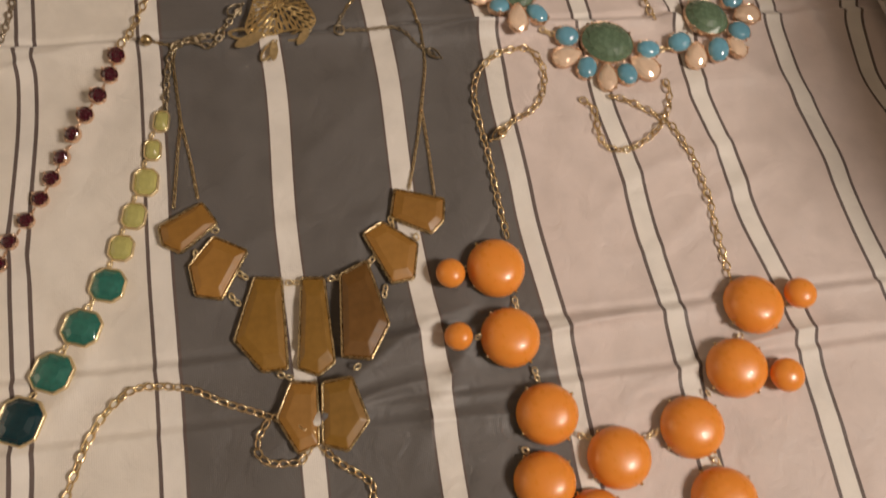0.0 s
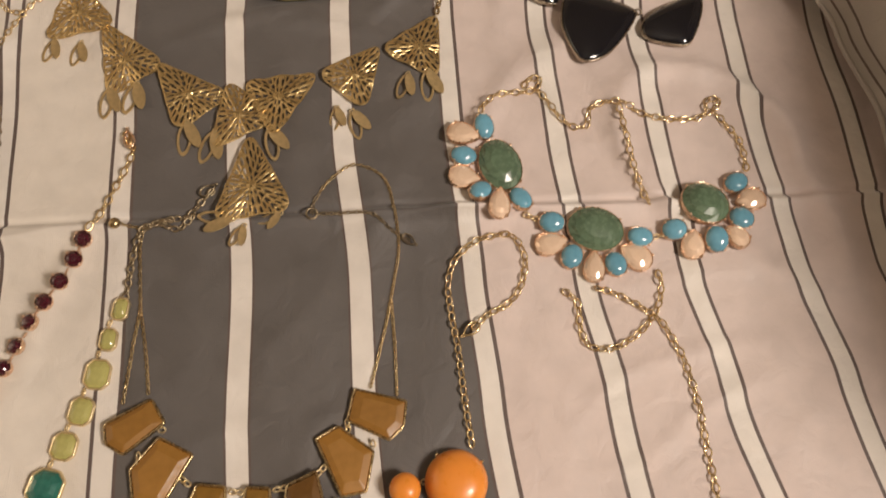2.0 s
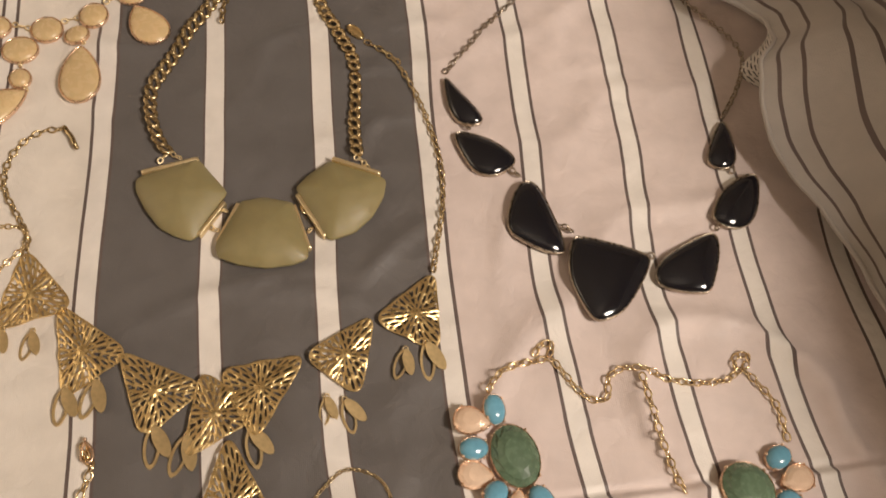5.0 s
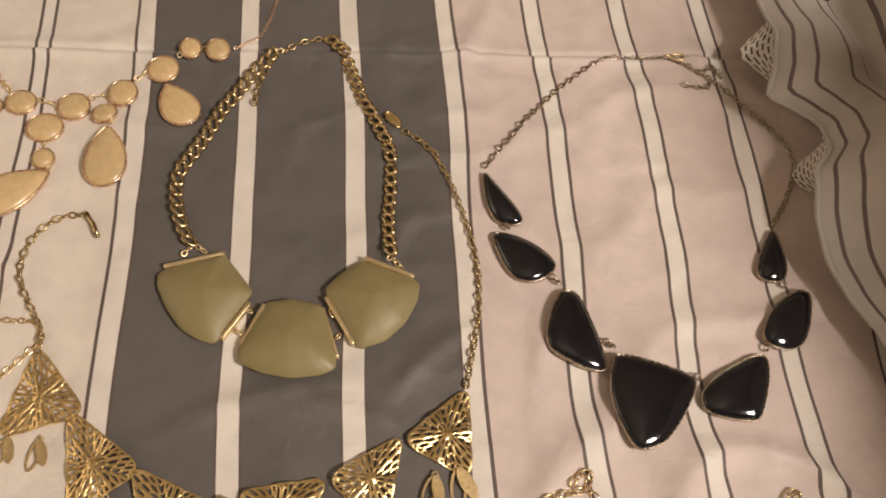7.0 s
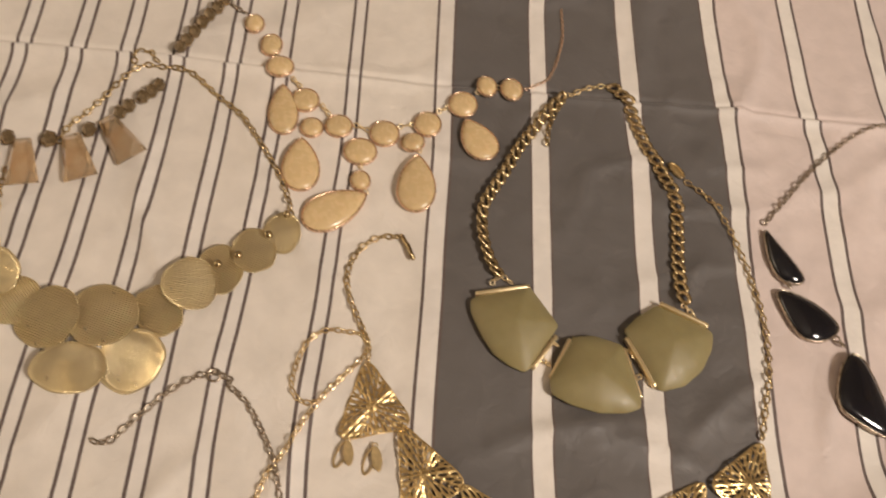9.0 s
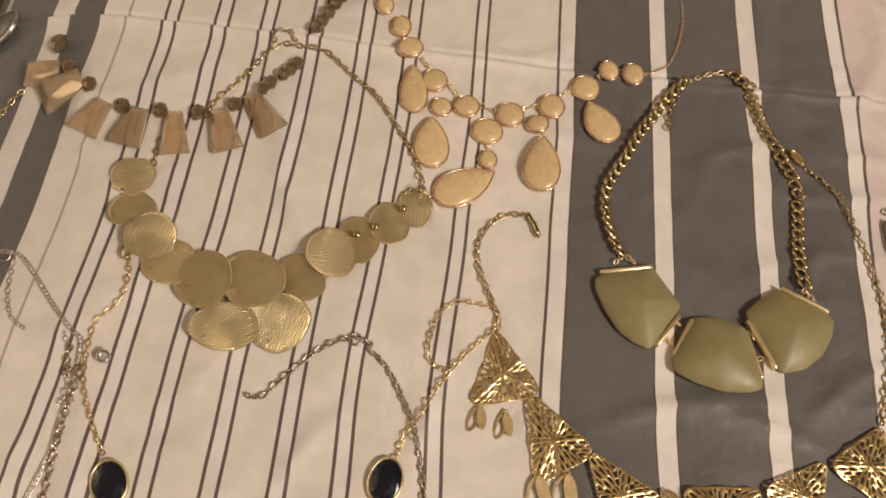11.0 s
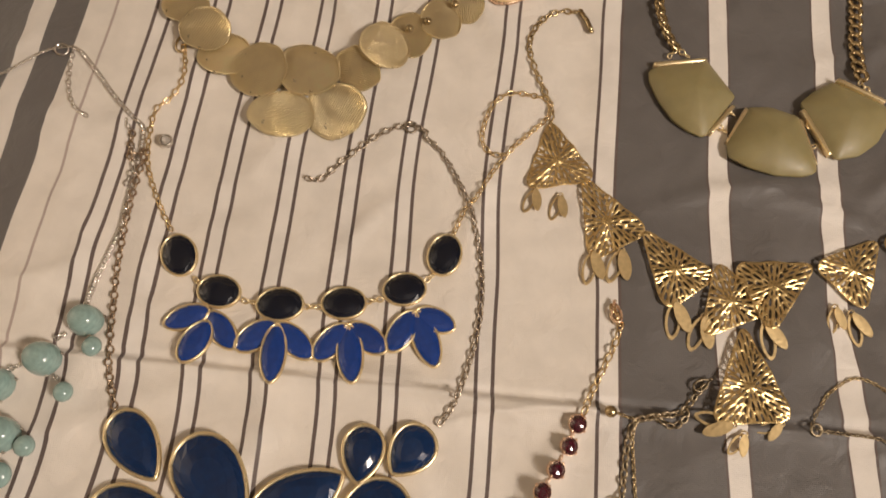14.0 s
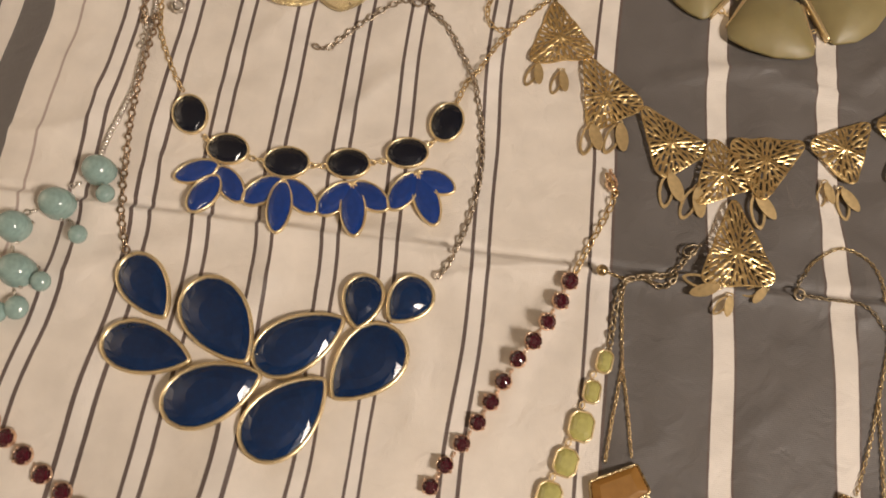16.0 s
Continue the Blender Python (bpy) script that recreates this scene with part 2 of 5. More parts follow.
def bed(x, y):
    """Height of the cover over the plan point x, y (metres)."""
    if x >= EDGE:
        return relief(x, y)
    a = math.asin(min(0.9, (EDGE - x) / TURN_RADIUS))
    return relief(x, y) - TURN_RADIUS * (1 - math.cos(a))


# how far the printed stripes wander sideways, in mm, over the cloth
WARP_U = (-0.145, -0.1, -0.05, 0.0, 0.065, 0.11, 0.158, 0.209, 0.255, 0.304, 0.35, 0.4)
WARP_Y = (-0.1, -0.03, 0.02, 0.09, 0.14, 0.22, 0.28, 0.345)
WANDER = ((-0.4, 1.5, 3.9, 2.6, 3.0, 5.2, 7.8, 6.4, 9.5, 14.4, 15.2, 9.7),
          (-2.0, 3.8, 9.4, 0.6, 1.4, 3.2, 4.3, 1.2, 4.7, 3.2, 6.8, 4.5),
          (3.4, 6.5, 5.7, 3.4, 1.6, 4.4, 4.6, -1.6, -1.0, -4.2, -2.3, -11.8),
          (0.2, 2.3, 1.6, 1.3, 0.7, 1.2, -0.1, -4.5, -4.4, -7.2, -7.1, -9.7),
          (2.6, 2.3, 1.0, -1.0, -2.2, -0.0, 0.4, -4.2, -6.5, -8.0, -7.8, -12.1),
          (5.9, 6.2, 4.2, 2.5, -0.4, 2.2, 3.9, -2.1, 0.2, 0.2, -2.3, -2.8),
          (6.4, 7.4, 5.7, 5.4, 0.8, 2.8, 5.2, 0.8, 2.4, 2.9, -0.6, -0.7),
          (6.9, 7.2, 5.9, 4.7, 0.3, 2.5, 3.9, -0.3, 0.3, -1.6, -2.1, -3.2))


def shift(u, y):
    i = int(np.clip(np.searchsorted(WARP_U, u) - 1, 0, len(WARP_U) - 2))
    j = int(np.clip(np.searchsorted(WARP_Y, y) - 1, 0, len(WARP_Y) - 2))
    a = float(smooth_step(u, WARP_U[i], WARP_U[i + 1]))
    c = float(smooth_step(y, WARP_Y[j], WARP_Y[j + 1]))
    low = WANDER[j][i] * (1 - a) + WANDER[j][i + 1] * a
    high = WANDER[j + 1][i] * (1 - a) + WANDER[j + 1][i + 1] * a
    s = (low * (1 - c) + high * c) / 1000
    return s


LINE = 0.00075                      # half the width of a dark line
PAIRS = [-0.1439, -0.1190, -0.0960, -0.0702, -0.0443, -0.0201, 0.0165]
bands = [(-0.40, GREY), (-0.262, WHITE), (-0.254, GREY), (-0.2080, WHITE), (-0.1950, GREY), (-0.1785, CREAM), (-0.1660, FAINT), (-0.1648, CREAM)]
for mid in PAIRS:
    for at, inside in ((mid - 0.0033, WHITE), (mid + 0.0033, CREAM)):
        bands += [(at - LINE, THREAD), (at + LINE, inside)]
bands += [(0.0598, THREAD), (0.0612, WHITE), (0.0686, THREAD), (0.0698, GREY)]
for a, b in ((0.1065, 0.1145), (0.1525, 0.1610)):
    bands += [(a - 0.0009, THREAD), (a, WHITE), (b, THREAD), (b + 0.0009, GREY)]
bands += [(0.2038, THREAD), (0.2050, WHITE), (0.2124, THREAD), (0.2140, BLUSH)]
for mid in (0.2548, 0.3035, 0.3500, 0.3990, 0.445, 0.491, 0.537):
    for at, inside in ((mid - 0.0045, WHITE), (mid + 0.0045, BLUSH)):
        bands += [(at - LINE, THREAD), (at + LINE, inside)]


def cover():
    mats = [CREAM, WHITE, BLUSH, GREY, THREAD, FAINT]
    us, kinds = [], []
    starts = [b[0] for b in bands] + [0.72]
    for (a, m), b in zip(bands, starts[1:]):
        n = max(1, round((b - a) / 0.0035))
        for i in range(n):
            us.append(a + (b - a) * i / n)
            kinds.append(mats.index(m))
    us.append(starts[-1])
    near = [at + d for at, _ in FOLDS for d in np.arange(-0.0105, 0.0106, 0.0010)]
    ys = [y for y in np.arange(-0.24, 0.44, 0.0030) if min(abs(y - at) for at, _ in FOLDS) > 0.012]
    ys = list(np.arange(-0.75, -0.24, 0.03)) + sorted(ys + near) + list(np.arange(0.44, 1.1, 0.03))
    root = tagged(new("bed_cover"), "creased cotton bed cover with grey bands and dark paired stripes", "bed cover")
    names = {CREAM: "cream_panel", WHITE: "white_stripe", BLUSH: "blush_panel", GREY: "grey_band", THREAD: "dark_stripe", FAINT: "faint_stripe"}
    spots = {}

    def spot(i, y):
        if (i, y) not in spots:
            x, z = lay(us[i] + shift(us[i], y), y)
            spots[i, y] = (x, y, z)
        return spots[i, y]

    first = 0
    while first < len(kinds):
        last = first
        while last + 1 < len(kinds) and kinds[last + 1] == kinds[first]:
            last += 1
        w = last - first + 2
        verts = [spot(i, y) for y in ys for i in range(first, last + 2)]
        faces = [(j * w + i, j * w + i + 1, (j + 1) * w + i + 1, (j + 1) * w + i) for j in range(len(ys) - 1) for i in range(w - 1)]
        cloth = mats[kinds[first]]
        me = bpy.data.meshes.new(names[cloth])
        me.from_pydata(verts, [], faces)
        me.materials.append(cloth)
        me.shade_smooth()
        part(names[cloth], me, root)
        first = last + 1


cover()


def box(name, x0, y0, z0, x1, y1, z1, mat, kind="", label="", category="", bevel=0.0):
    bm = bmesh.new()
    bmesh.ops.create_cube(bm, size=1)
    for v in bm.verts:
        v.co = Vector(((x0 + x1) / 2 + v.co.x * (x1 - x0), (y0 + y1) / 2 + v.co.y * (y1 - y0), (z0 + z1) / 2 + v.co.z * (z1 - z0)))
    if bevel:
        bmesh.ops.bevel(bm, geom=bm.edges[:], offset=bevel, segments=4, profile=0.5, affect="EDGES")
    return tagged(new(name, mesh_of(bm, name, mat, bool(bevel))), label, category, "", kind)


box("floor", -2.2, -2.2, -0.62, 2.4, 2.4, -0.56, CARPET, "structure")
box("ceiling", -2.2, -2.2, 1.86, 2.4, 2.4, 1.94, CEILING_PAINT, "structure")
box("wall_north", -2.2, 2.4, -0.62, 2.4, 2.5, 1.94, WALL_PAINT, "structure")
box("wall_south", -2.2, -2.3, -0.62, 2.4, -2.2, 1.94, WALL_PAINT, "structure")
box("wall_east", 2.4, -2.3, -0.62, 2.5, 2.5, 1.94, WALL_PAINT, "structure")
box("wall_west", -2.3, -2.3, -0.62, -2.2, 2.5, 1.94, WALL_PAINT, "structure")
box("mattress", -0.20, -0.72, -0.56, 0.70, 1.06, -0.075, HEM_SHADED, "", "plain pale mattress hidden under the striped cover", "mattress", 0.04)

# ---- the turned-back flap of a second striped cover ----
HEM_LINE = ((0.440, 0.3806), (0.385, 0.3726), (0.338, 0.3686), (0.316, 0.3708), (0.294, 0.3635), (0.276, 0.3559),
            (0.268, 0.3686), (0.260, 0.3784), (0.247, 0.3784), (0.233, 0.3660), (0.213, 0.3625), (0.196, 0.3640),
            (0.178, 0.3685), (0.155, 0.3775), (0.130, 0.3880), (0.105, 0.3915), (0.080, 0.3955), (-0.010, 0.4060), (-0.060, 0.4200), (-0.140, 0.4700))


def hem_x(y):
    pts = HEM_LINE
    for (ya, xa), (yb, xb) in zip(pts, pts[1:]):
        if ya >= y >= yb:
            k = (ya - y) / (ya - yb)
            k = k * k * (3 - 2 * k) * 0.5 + k * 0.5
            return xa + (xb - xa) * k
    return pts[-1][1]


def hem_z(y):
    return 0.006 + 0.011 * float(smooth_step(y, 0.15, 0.26)) + 0.002 * math.sin(y * 90)


def fallen_flap():
    root = tagged(new("folded_cover"), "turned-back corner of a striped cover with a dashed reverse", "cover")
    ys = list(np.arange(0.43, -0.13, -0.003))
    # upper face: pairs of thin lines that follow the hem
    marks, kinds, w = [], [], 0.0
    while w < 0.34:
        for step, kind in ((0.0040, 0), (0.0011, 1), (0.0052, 0), (0.0011, 1), (0.0055, 0)):
            n = max(1, round(step / 0.005))
            for i in range(n):
                marks.append(w + step * i / n)
                kinds.append(kind)
            w += step
    marks.append(w)
    verts, faces, slots = [], [], []
    for y in ys:
        e, h = hem_x(y), hem_z(y)
        for w in marks:
            slack = math.exp(-w / 0.03)
            x = 0.386 - 0.10 * (y - 0.2) * (1 - slack) * 0.4 + (e - 0.386) * slack + w * 0.94 + 0.004 * math.sin(w * 60 + y * 22) * (1 - slack)
            # the heaped cover; its unseen height is added to shade the blush cloth
            heap = 0.20 * float(smooth_step(w, 0.010, 0.105)) * (1 - 0.86 * float(smooth_step(y, 0.17, 0.31)))
            z = h + heap + 0.022 * (1 - slack) + 0.010 * (1 - slack) * math.sin(w * 105 + y * 24 + 0.6)
            z -= 0.010 * math.exp(-((w - 0.034 - 0.05 * (0.3 - y)) / 0.007) ** 2) + 0.006 * rough_noise(w * 2 + y, y, 18, 3.3) * (1 - slack)
            verts.append((x, y, max(z, bed(x, y) + 0.003)))
    n = len(marks)
    for j in range(len(ys) - 1):
        for i in range(n - 1):
            if ys[j] > 0.337 and marks[i] > 0.012:   # the cover ends here, behind its first fold
                continue
            faces.append((j * n + i, (j + 1) * n + i, (j + 1) * n + i + 1, j * n + i + 1))
            slots.append(kinds[i])
    me = bpy.data.meshes.new("upper_side")
    me.from_pydata(verts, [], faces)
    me.materials.append(HEM_SHADED)
    me.materials.append(THREAD)
    me.polygons.foreach_set("material_index", slots)
    me.shade_smooth()
    part("upper_side", me, root)
    # reverse side: from the hem down to the bed
    verts, faces, uvs = [], [], []
    cols = 7
    for j, y in enumerate(ys):
        e, h = hem_x(y), hem_z(y)
        foot = e + 0.034 - 0.042 * math.exp(-((y - 0.247) / 0.016) ** 2)
        for i in range(cols):
            k = i / (cols - 1)
            x = e + (foot - e) * k
            floor_z = bed(x, y) + 0.0006
            verts.append((x + 0.002 * math.sin(k * 3.1), y, h - 0.0004 + (floor_z - h) * k))
            uvs.append((y, k * 0.03))
    for j in range(len(ys) - 1):
        for i in range(cols - 1):
            faces.append((j * cols + i, j * cols + i + 1, (j + 1) * cols + i + 1, (j + 1) * cols + i))
    # the corner that hangs over
    at = len(verts)
    for j in range(9):
        for i in range(9):
            k, s = j / 8, i / 8
            y = 0.3330 - 0.041 * k
            tip = 0.3781 - 0.0255 * (1 - abs(k - 0.56) / 0.56)
            x = tip + (hem_x(y) + 0.004 - tip) * s
            verts.append((x, y, 0.006 + (hem_z(y) - 0.007) * s + 0.003 * math.sin(k * 5)))
            uvs.append((y, 0.03 + s * 0.02))
    for j in range(8):
        for i in range(8):
            faces.append((at + j * 9 + i, at + j * 9 + i + 1, at + (j + 1) * 9 + i + 1, at + (j + 1) * 9 + i))
    me = bpy.data.meshes.new("reverse_side")
    me.from_pydata(verts, [], faces)
    layer = me.uv_layers.new(name="cloth")
    for loop in me.loops:
        layer.data[loop.index].uv = uvs[loop.vertex_index]
    me.materials.append(DASHED)
    me.shade_smooth()
    part("reverse_side", me, root, None, "cream cotton printed with short black dashes")
    curve = bpy.data.curves.new("hem", "CURVE")
    curve.dimensions, curve.bevel_depth, curve.bevel_resolution = "3D", 0.0011, 2
    line = curve.splines.new("POLY")
    line.points.add(len(ys) - 1)
    for p, y in zip(line.points, ys):
        p.co = (hem_x(y) - 0.0004, y, hem_z(y) + 0.0003, 1)
    curve.materials.append(HEM_SHADED)
    part("hem", curve, root)


def dashed_cloth():
    m = woven("cotton_dashed", (0.62, 0.57, 0.50))
    nodes, links = m.node_tree.nodes, m.node_tree.links
    place, brick = nodes.new("ShaderNodeTexCoord"), nodes.new("ShaderNodeTexBrick")
    links.new(place.outputs["UV"], brick.inputs["Vector"])
    brick.inputs["Scale"].default_value = 1
    brick.inputs["Brick Width"].default_value, brick.inputs["Row Height"].default_value = 0.0052, 0.0026
    brick.inputs["Mortar Size"].default_value, brick.inputs["Mortar Smooth"].default_value = 0.00085, 0.1
    for i, c in ((1, (0.012, 0.010, 0.010)), (2, (0.02, 0.016, 0.014)), (3, (0.62, 0.57, 0.50))):
        brick.inputs[i].default_value = (*c, 1)
    links.new(brick.outputs["Color"], nodes["Principled BSDF"].inputs["Base Color"])
    return m


DASHED = dashed_cloth()
fallen_flap()
box("dark_cushion", 0.388, 0.334, -0.004, 0.62, 0.56, 0.030, BLACK_CLOTH, "", "black cloth cushion half hidden behind the turned-back cover", "cushion", 0.012)


# ---- jewellery: outlines in millimetres, long side along x ----
def oval(a, b, n=28):
    return [(a / 2 * math.cos(2 * math.pi * i / n), b / 2 * math.sin(2 * math.pi * i / n)) for i in range(n)]


def disc_edge(a, b, n=40):
    """A hammered disc: slightly uneven round."""
    s = a * 7.3 + b
    return [((a / 2) * (1 + 0.022 * math.sin(3 * t + s) + 0.014 * math.sin(7 * t + 2 * s)) * math.cos(t),
             (b / 2) * (1 + 0.022 * math.sin(3 * t + s) + 0.014 * math.sin(7 * t + 2 * s)) * math.sin(t))
            for t in (2 * math.pi * i / n for i in range(n))]


def drop(length, width, n=36):
    """A pear shape with its point at +x."""
    pts = [(math.cos(2 * math.pi * i / n), math.sin(2 * math.pi * i / n) * math.sin(math.pi * i / n) ** 0.62) for i in range(n)]
    wide = max(y for _, y in pts)
    return [(length / 2 * x, width / 2 * y / wide) for x, y in pts]


def navette(length, width, n=28):
    """A leaf shape with a point at each end."""
    turns = [2 * math.pi * i / n for i in range(n)]
    return [(length / 2 * math.cos(t), width / 2 * math.copysign(abs(math.sin(t)) ** 1.16, math.sin(t))) for t in turns]


def octagon(length, width):
    a, b = length / 2, width / 2
    c = 0.24 * min(length, width)
    return corners([(a, -b + c), (a, b - c), (a - c, b), (-a + c, b), (-a, b - c), (-a, -b + c), (-a + c, -b), (a - c, -b)], 0.5)


def wedge(length, width):
    a, b = length / 2, width / 2
    return corners([(-a, -b), (-a, b), (a, b * 0.52), (a, -b * 0.52)], 0.5)


def corners(pts, r, n=4):
    """A polygon with its corners rounded by r."""
    area = sum(p[0] * q[1] - q[0] * p[1] for p, q in zip(pts, pts[1:] + pts[:1]))
    pts = [Vector(p) for p in (pts if area > 0 else pts[::-1])]
    done = []
    for i, p in enumerate(pts):
        a, b = pts[i - 1] - p, pts[(i + 1) % len(pts)] - p
        ra, rb = min(r, a.length * 0.42), min(r, b.length * 0.42)
        s, e = p + a.normalized() * ra, p + b.normalized() * rb
        for k in range(n + 1):
            t = k / n
            q = s * (1 - t) ** 2 + p * 2 * t * (1 - t) + e * t * t
            done.append((q.x, q.y))
    return done


def even(pts, count):
    """The outline walked in even steps."""
    loop = [Vector(q) for q in pts] + [Vector(pts[0])]
    legs = [(b - a).length for a, b in zip(loop, loop[1:])]
    total, done, i, gone = sum(legs), [], 0, 0.0
    for k in range(count):
        need = total * k / count
        while i < len(legs) - 1 and gone + legs[i] < need:
            gone += legs[i]
            i += 1
        q = loop[i].lerp(loop[i + 1], (need - gone) / max(legs[i], 1e-9))
        done.append((q.x, q.y))
    return done


def pebble(pts, n=5):
    """A smooth closed outline through a few points."""
    area = sum(p[0] * q[1] - q[0] * p[1] for p, q in zip(pts, pts[1:] + pts[:1]))
    p = [Vector(q) for q in (pts if area > 0 else pts[::-1])]
    done = []
    for i in range(len(p)):
        a, b, c, d = p[i - 1], p[i], p[(i + 1) % len(p)], p[(i + 2) % len(p)]
        for k in range(n):
            t = k / n
            q = 0.5 * ((2 * b) + (c - a) * t + (2 * a - 5 * b + 4 * c - d) * t * t + (3 * b - a - 3 * c + d) * t ** 3)
            done.append((q.x, q.y))
    return done


def grown(pts, d):
    """The outline moved outwards by d."""
    n, res = len(pts), []
    for i in range(n):
        a, b = Vector(pts[i - 1]), Vector(pts[(i + 1) % n])
        t = (b - a)
        nrm = Vector((t.y, -t.x)).normalized() if t.length > 1e-6 else Vector((0, 0))
        res.append((pts[i][0] + nrm.x * d, pts[i][1] + nrm.y * d))
    return res


def rings(bm, layers, cap=True, foot=False):
    """Skin between outlines of equal count, each (points, z) in mm."""
    rows = [[bm.verts.new((x / 1000, y / 1000, z / 1000)) for x, y in pts] for pts, z in layers]
    n = len(rows[0])
    for a, b in zip(rows, rows[1:]):
        for i in range(n):
            bm.faces.new((a[i], a[(i + 1) % n], b[(i + 1) % n], b[i]))
    if cap:
        bm.faces.new(rows[-1])
    if foot:
        bm.faces.new(rows[0][::-1])


def scaled(pts, s):
    cx, cy = sum(p[0] for p in pts) / len(pts), sum(p[1] for p in pts) / len(pts)
    return [(cx + (x - cx) * s, cy + (y - cy) * s) for x, y in pts]


def knob(bm, x, y, z, r, high=1.0):
    """A small round-headed prong."""
    ball = bmesh.ops.create_icosphere(bm, subdivisions=1, radius=r / 1000)["verts"]
    for v in ball:
        v.co = Vector((v.co.x + x / 1000, v.co.y + y / 1000, v.co.z * high + z / 1000))


def settle(x, y, turn, outline, lift):
    """The pose of a flat-backed thing that lies on the cover: it leans with the cloth and rests on its highest points."""
    flat = pose(x / 1000, y / 1000, 0, 0, 0, turn)
    spots = [flat @ Vector((px / 1000, py / 1000, 0)) for px, py in outline[::max(1, len(outline) // 10)]]
    high = [bed(p.x, p.y) for p in spots]
    rows = np.array([[p.x - x / 1000, p.y - y / 1000, 1.0] for p in spots])
    a, c, d = np.linalg.lstsq(rows, np.array(high), rcond=None)[0]
    top = max(h - (a * r[0] + c * r[1] + d) for h, r in zip(high, rows))
    top = max(top, bed(x / 1000, y / 1000) - d)
    up = Vector((-a, -c, 1)).normalized()
    lean = Vector((0, 0, 1)).rotation_difference(up).to_matrix().to_4x4()
    return Matrix.Translation((x / 1000, y / 1000, d + 0.8 * top + lift / 1000)) @ lean @ pose(0, 0, 0, 0, 0, turn)


def gem(owner, x, y, turn, outline, high, stone, metal=None, rim=0.9, base=1.0, style="cab", lift=0.0, prongs=0, name="stone", label="", tip=(0, 0)):
    """A set stone: a metal setting that lies on the bed, and the stone in it."""
    at = settle(x, y, turn, outline, lift + 0.2) @ pose(0, 0, 0, *tip)
    holder, spot = owner, at
    if metal and rim > 0:   # the outline is that of the whole setting
        wide, tall = max(p[0] for p in outline) - min(p[0] for p in outline), max(p[1] for p in outline) - min(p[1] for p in outline)
        outline = [(px * (1 - 2 * rim / wide), py * (1 - 2 * rim / tall)) for px, py in outline]
    if metal:
        bm = bmesh.new()
        if rim > 0:
            out, lip = grown(outline, rim), grown(outline, rim * 0.72)
            rings(bm, [(grown(outline, rim * 0.55), 0), (out, 0.35 * base), (out, base + 0.25), (lip, base + 0.55), (grown(outline, rim * 0.16), base + 0.62),
                       (outline, base + 0.3), (scaled(outline, 0.93), base * 0.7)], cap=True, foot=True)
        else:
            rings(bm, [(scaled(outline, 0.72), 0), (scaled(outline, 0.95), base * 0.5), (scaled(outline, 0.97), base)], cap=True, foot=True)
        for i in range(prongs):
            px, py = outline[(i * len(outline)) // prongs + len(outline) // (2 * prongs)]
            knob(bm, px * 1.03, py * 1.03, base + 0.35, 0.75, 1.7)
        holder = part("setting", mesh_of(bm, "setting", metal), owner, at)
        spot = None
    bm = bmesh.new()
    if style == "cab":
        steps = 7
        rings(bm, [(scaled(outline, math.cos(a) ** 0.72), base * 0.8 + high * math.sin(a)) for a in (math.pi / 2 * i / (steps + 0.35) for i in range(steps + 1))])
    elif style == "ball":
        steps = 10
        rings(bm, [(scaled(outline, math.sin(a)), base + high * (1 - math.cos(a)) / 2) for a in (math.pi * (0.12 + 0.86 * i / steps) for i in range(steps + 1))], foot=True)
    elif style == "bead":
        few = outline[::4]
        rings(bm, [(scaled(few, s), base + high * k) for s, k in ((0.35, 0.0), (0.8, 0.2), (1.0, 0.5), (0.8, 0.8), (0.35, 1.0))], foot=True)
    elif style == "facet":
        few = outline[::2] if len(outline) > 20 else outline
        half = [((few[i][0] + few[(i + 1) % len(few)][0]) / 2, (few[i][1] + few[(i + 1) % len(few)][1]) / 2) for i in range(len(few))]
        rings(bm, [(few, base * 0.8), (scaled(few, 0.985), base + 0.12 * high), (scaled(half, 0.80), base + 0.58 * high), (scaled(few, 0.50), base + high * 0.93), (scaled(few, 0.20), base + high)])
    elif style == "step":
        rings(bm, [(outline, base * 0.8), (scaled(outline, 0.96), base + 0.35 * high), (scaled(outline, 0.66), base + high), (scaled(outline, 0.6), base + high * 1.02)])
    elif style == "pillow":
        line = even(outline, 64)
        cx, cy = sum(q[0] for q in line) / 64, sum(q[1] for q in line) / 64
        wide = sum(math.hypot(q[0] - cx, q[1] - cy) for q in line) / 64
        layers = [(grown(line, -1.1), 0), (grown(line, -0.15), base * 0.45), (line, base)]
        for s in (0.985, 0.95, 0.9, 0.82, 0.72, 0.6, 0.48, 0.36, 0.24, 0.13, 0.05):
            k = (1 - s) ** 1.3 * 0.6   # rounder towards the crown
            ring_pts = []
            for q in line:
                d = Vector((q[0] - cx, q[1] - cy))
                d = d * (1 - k) + d.normalized() * wide * k
                ring_pts.append((cx + d.x * s, cy + d.y * s))
            layers.append((ring_pts, base + high * (0.72 * (1 - s) + 0.28 * (1 - s ** 6)) * (1 - 0.10 * (1 - s) ** 3)))
        rings(bm, layers, foot=True)
    elif style == "coin":
        # a hand-hammered disc: raised thin rim, dished face with a slow warp
        steps = ((0.975, 0.0), (1.0, 0.35), (1.0, 0.95), (0.985, 1.2), (0.955, 1.2), (0.925, 0.75), (0.86, 0.72), (0.74, 0.95), (0.6, 1.15), (0.45, 1.25), (0.3, 1.3), (0.15, 1.32), (0.05, 1.33))
        layers = [(scaled(outline, s), h) for s, h in steps]
        rings(bm, layers, foot=True)
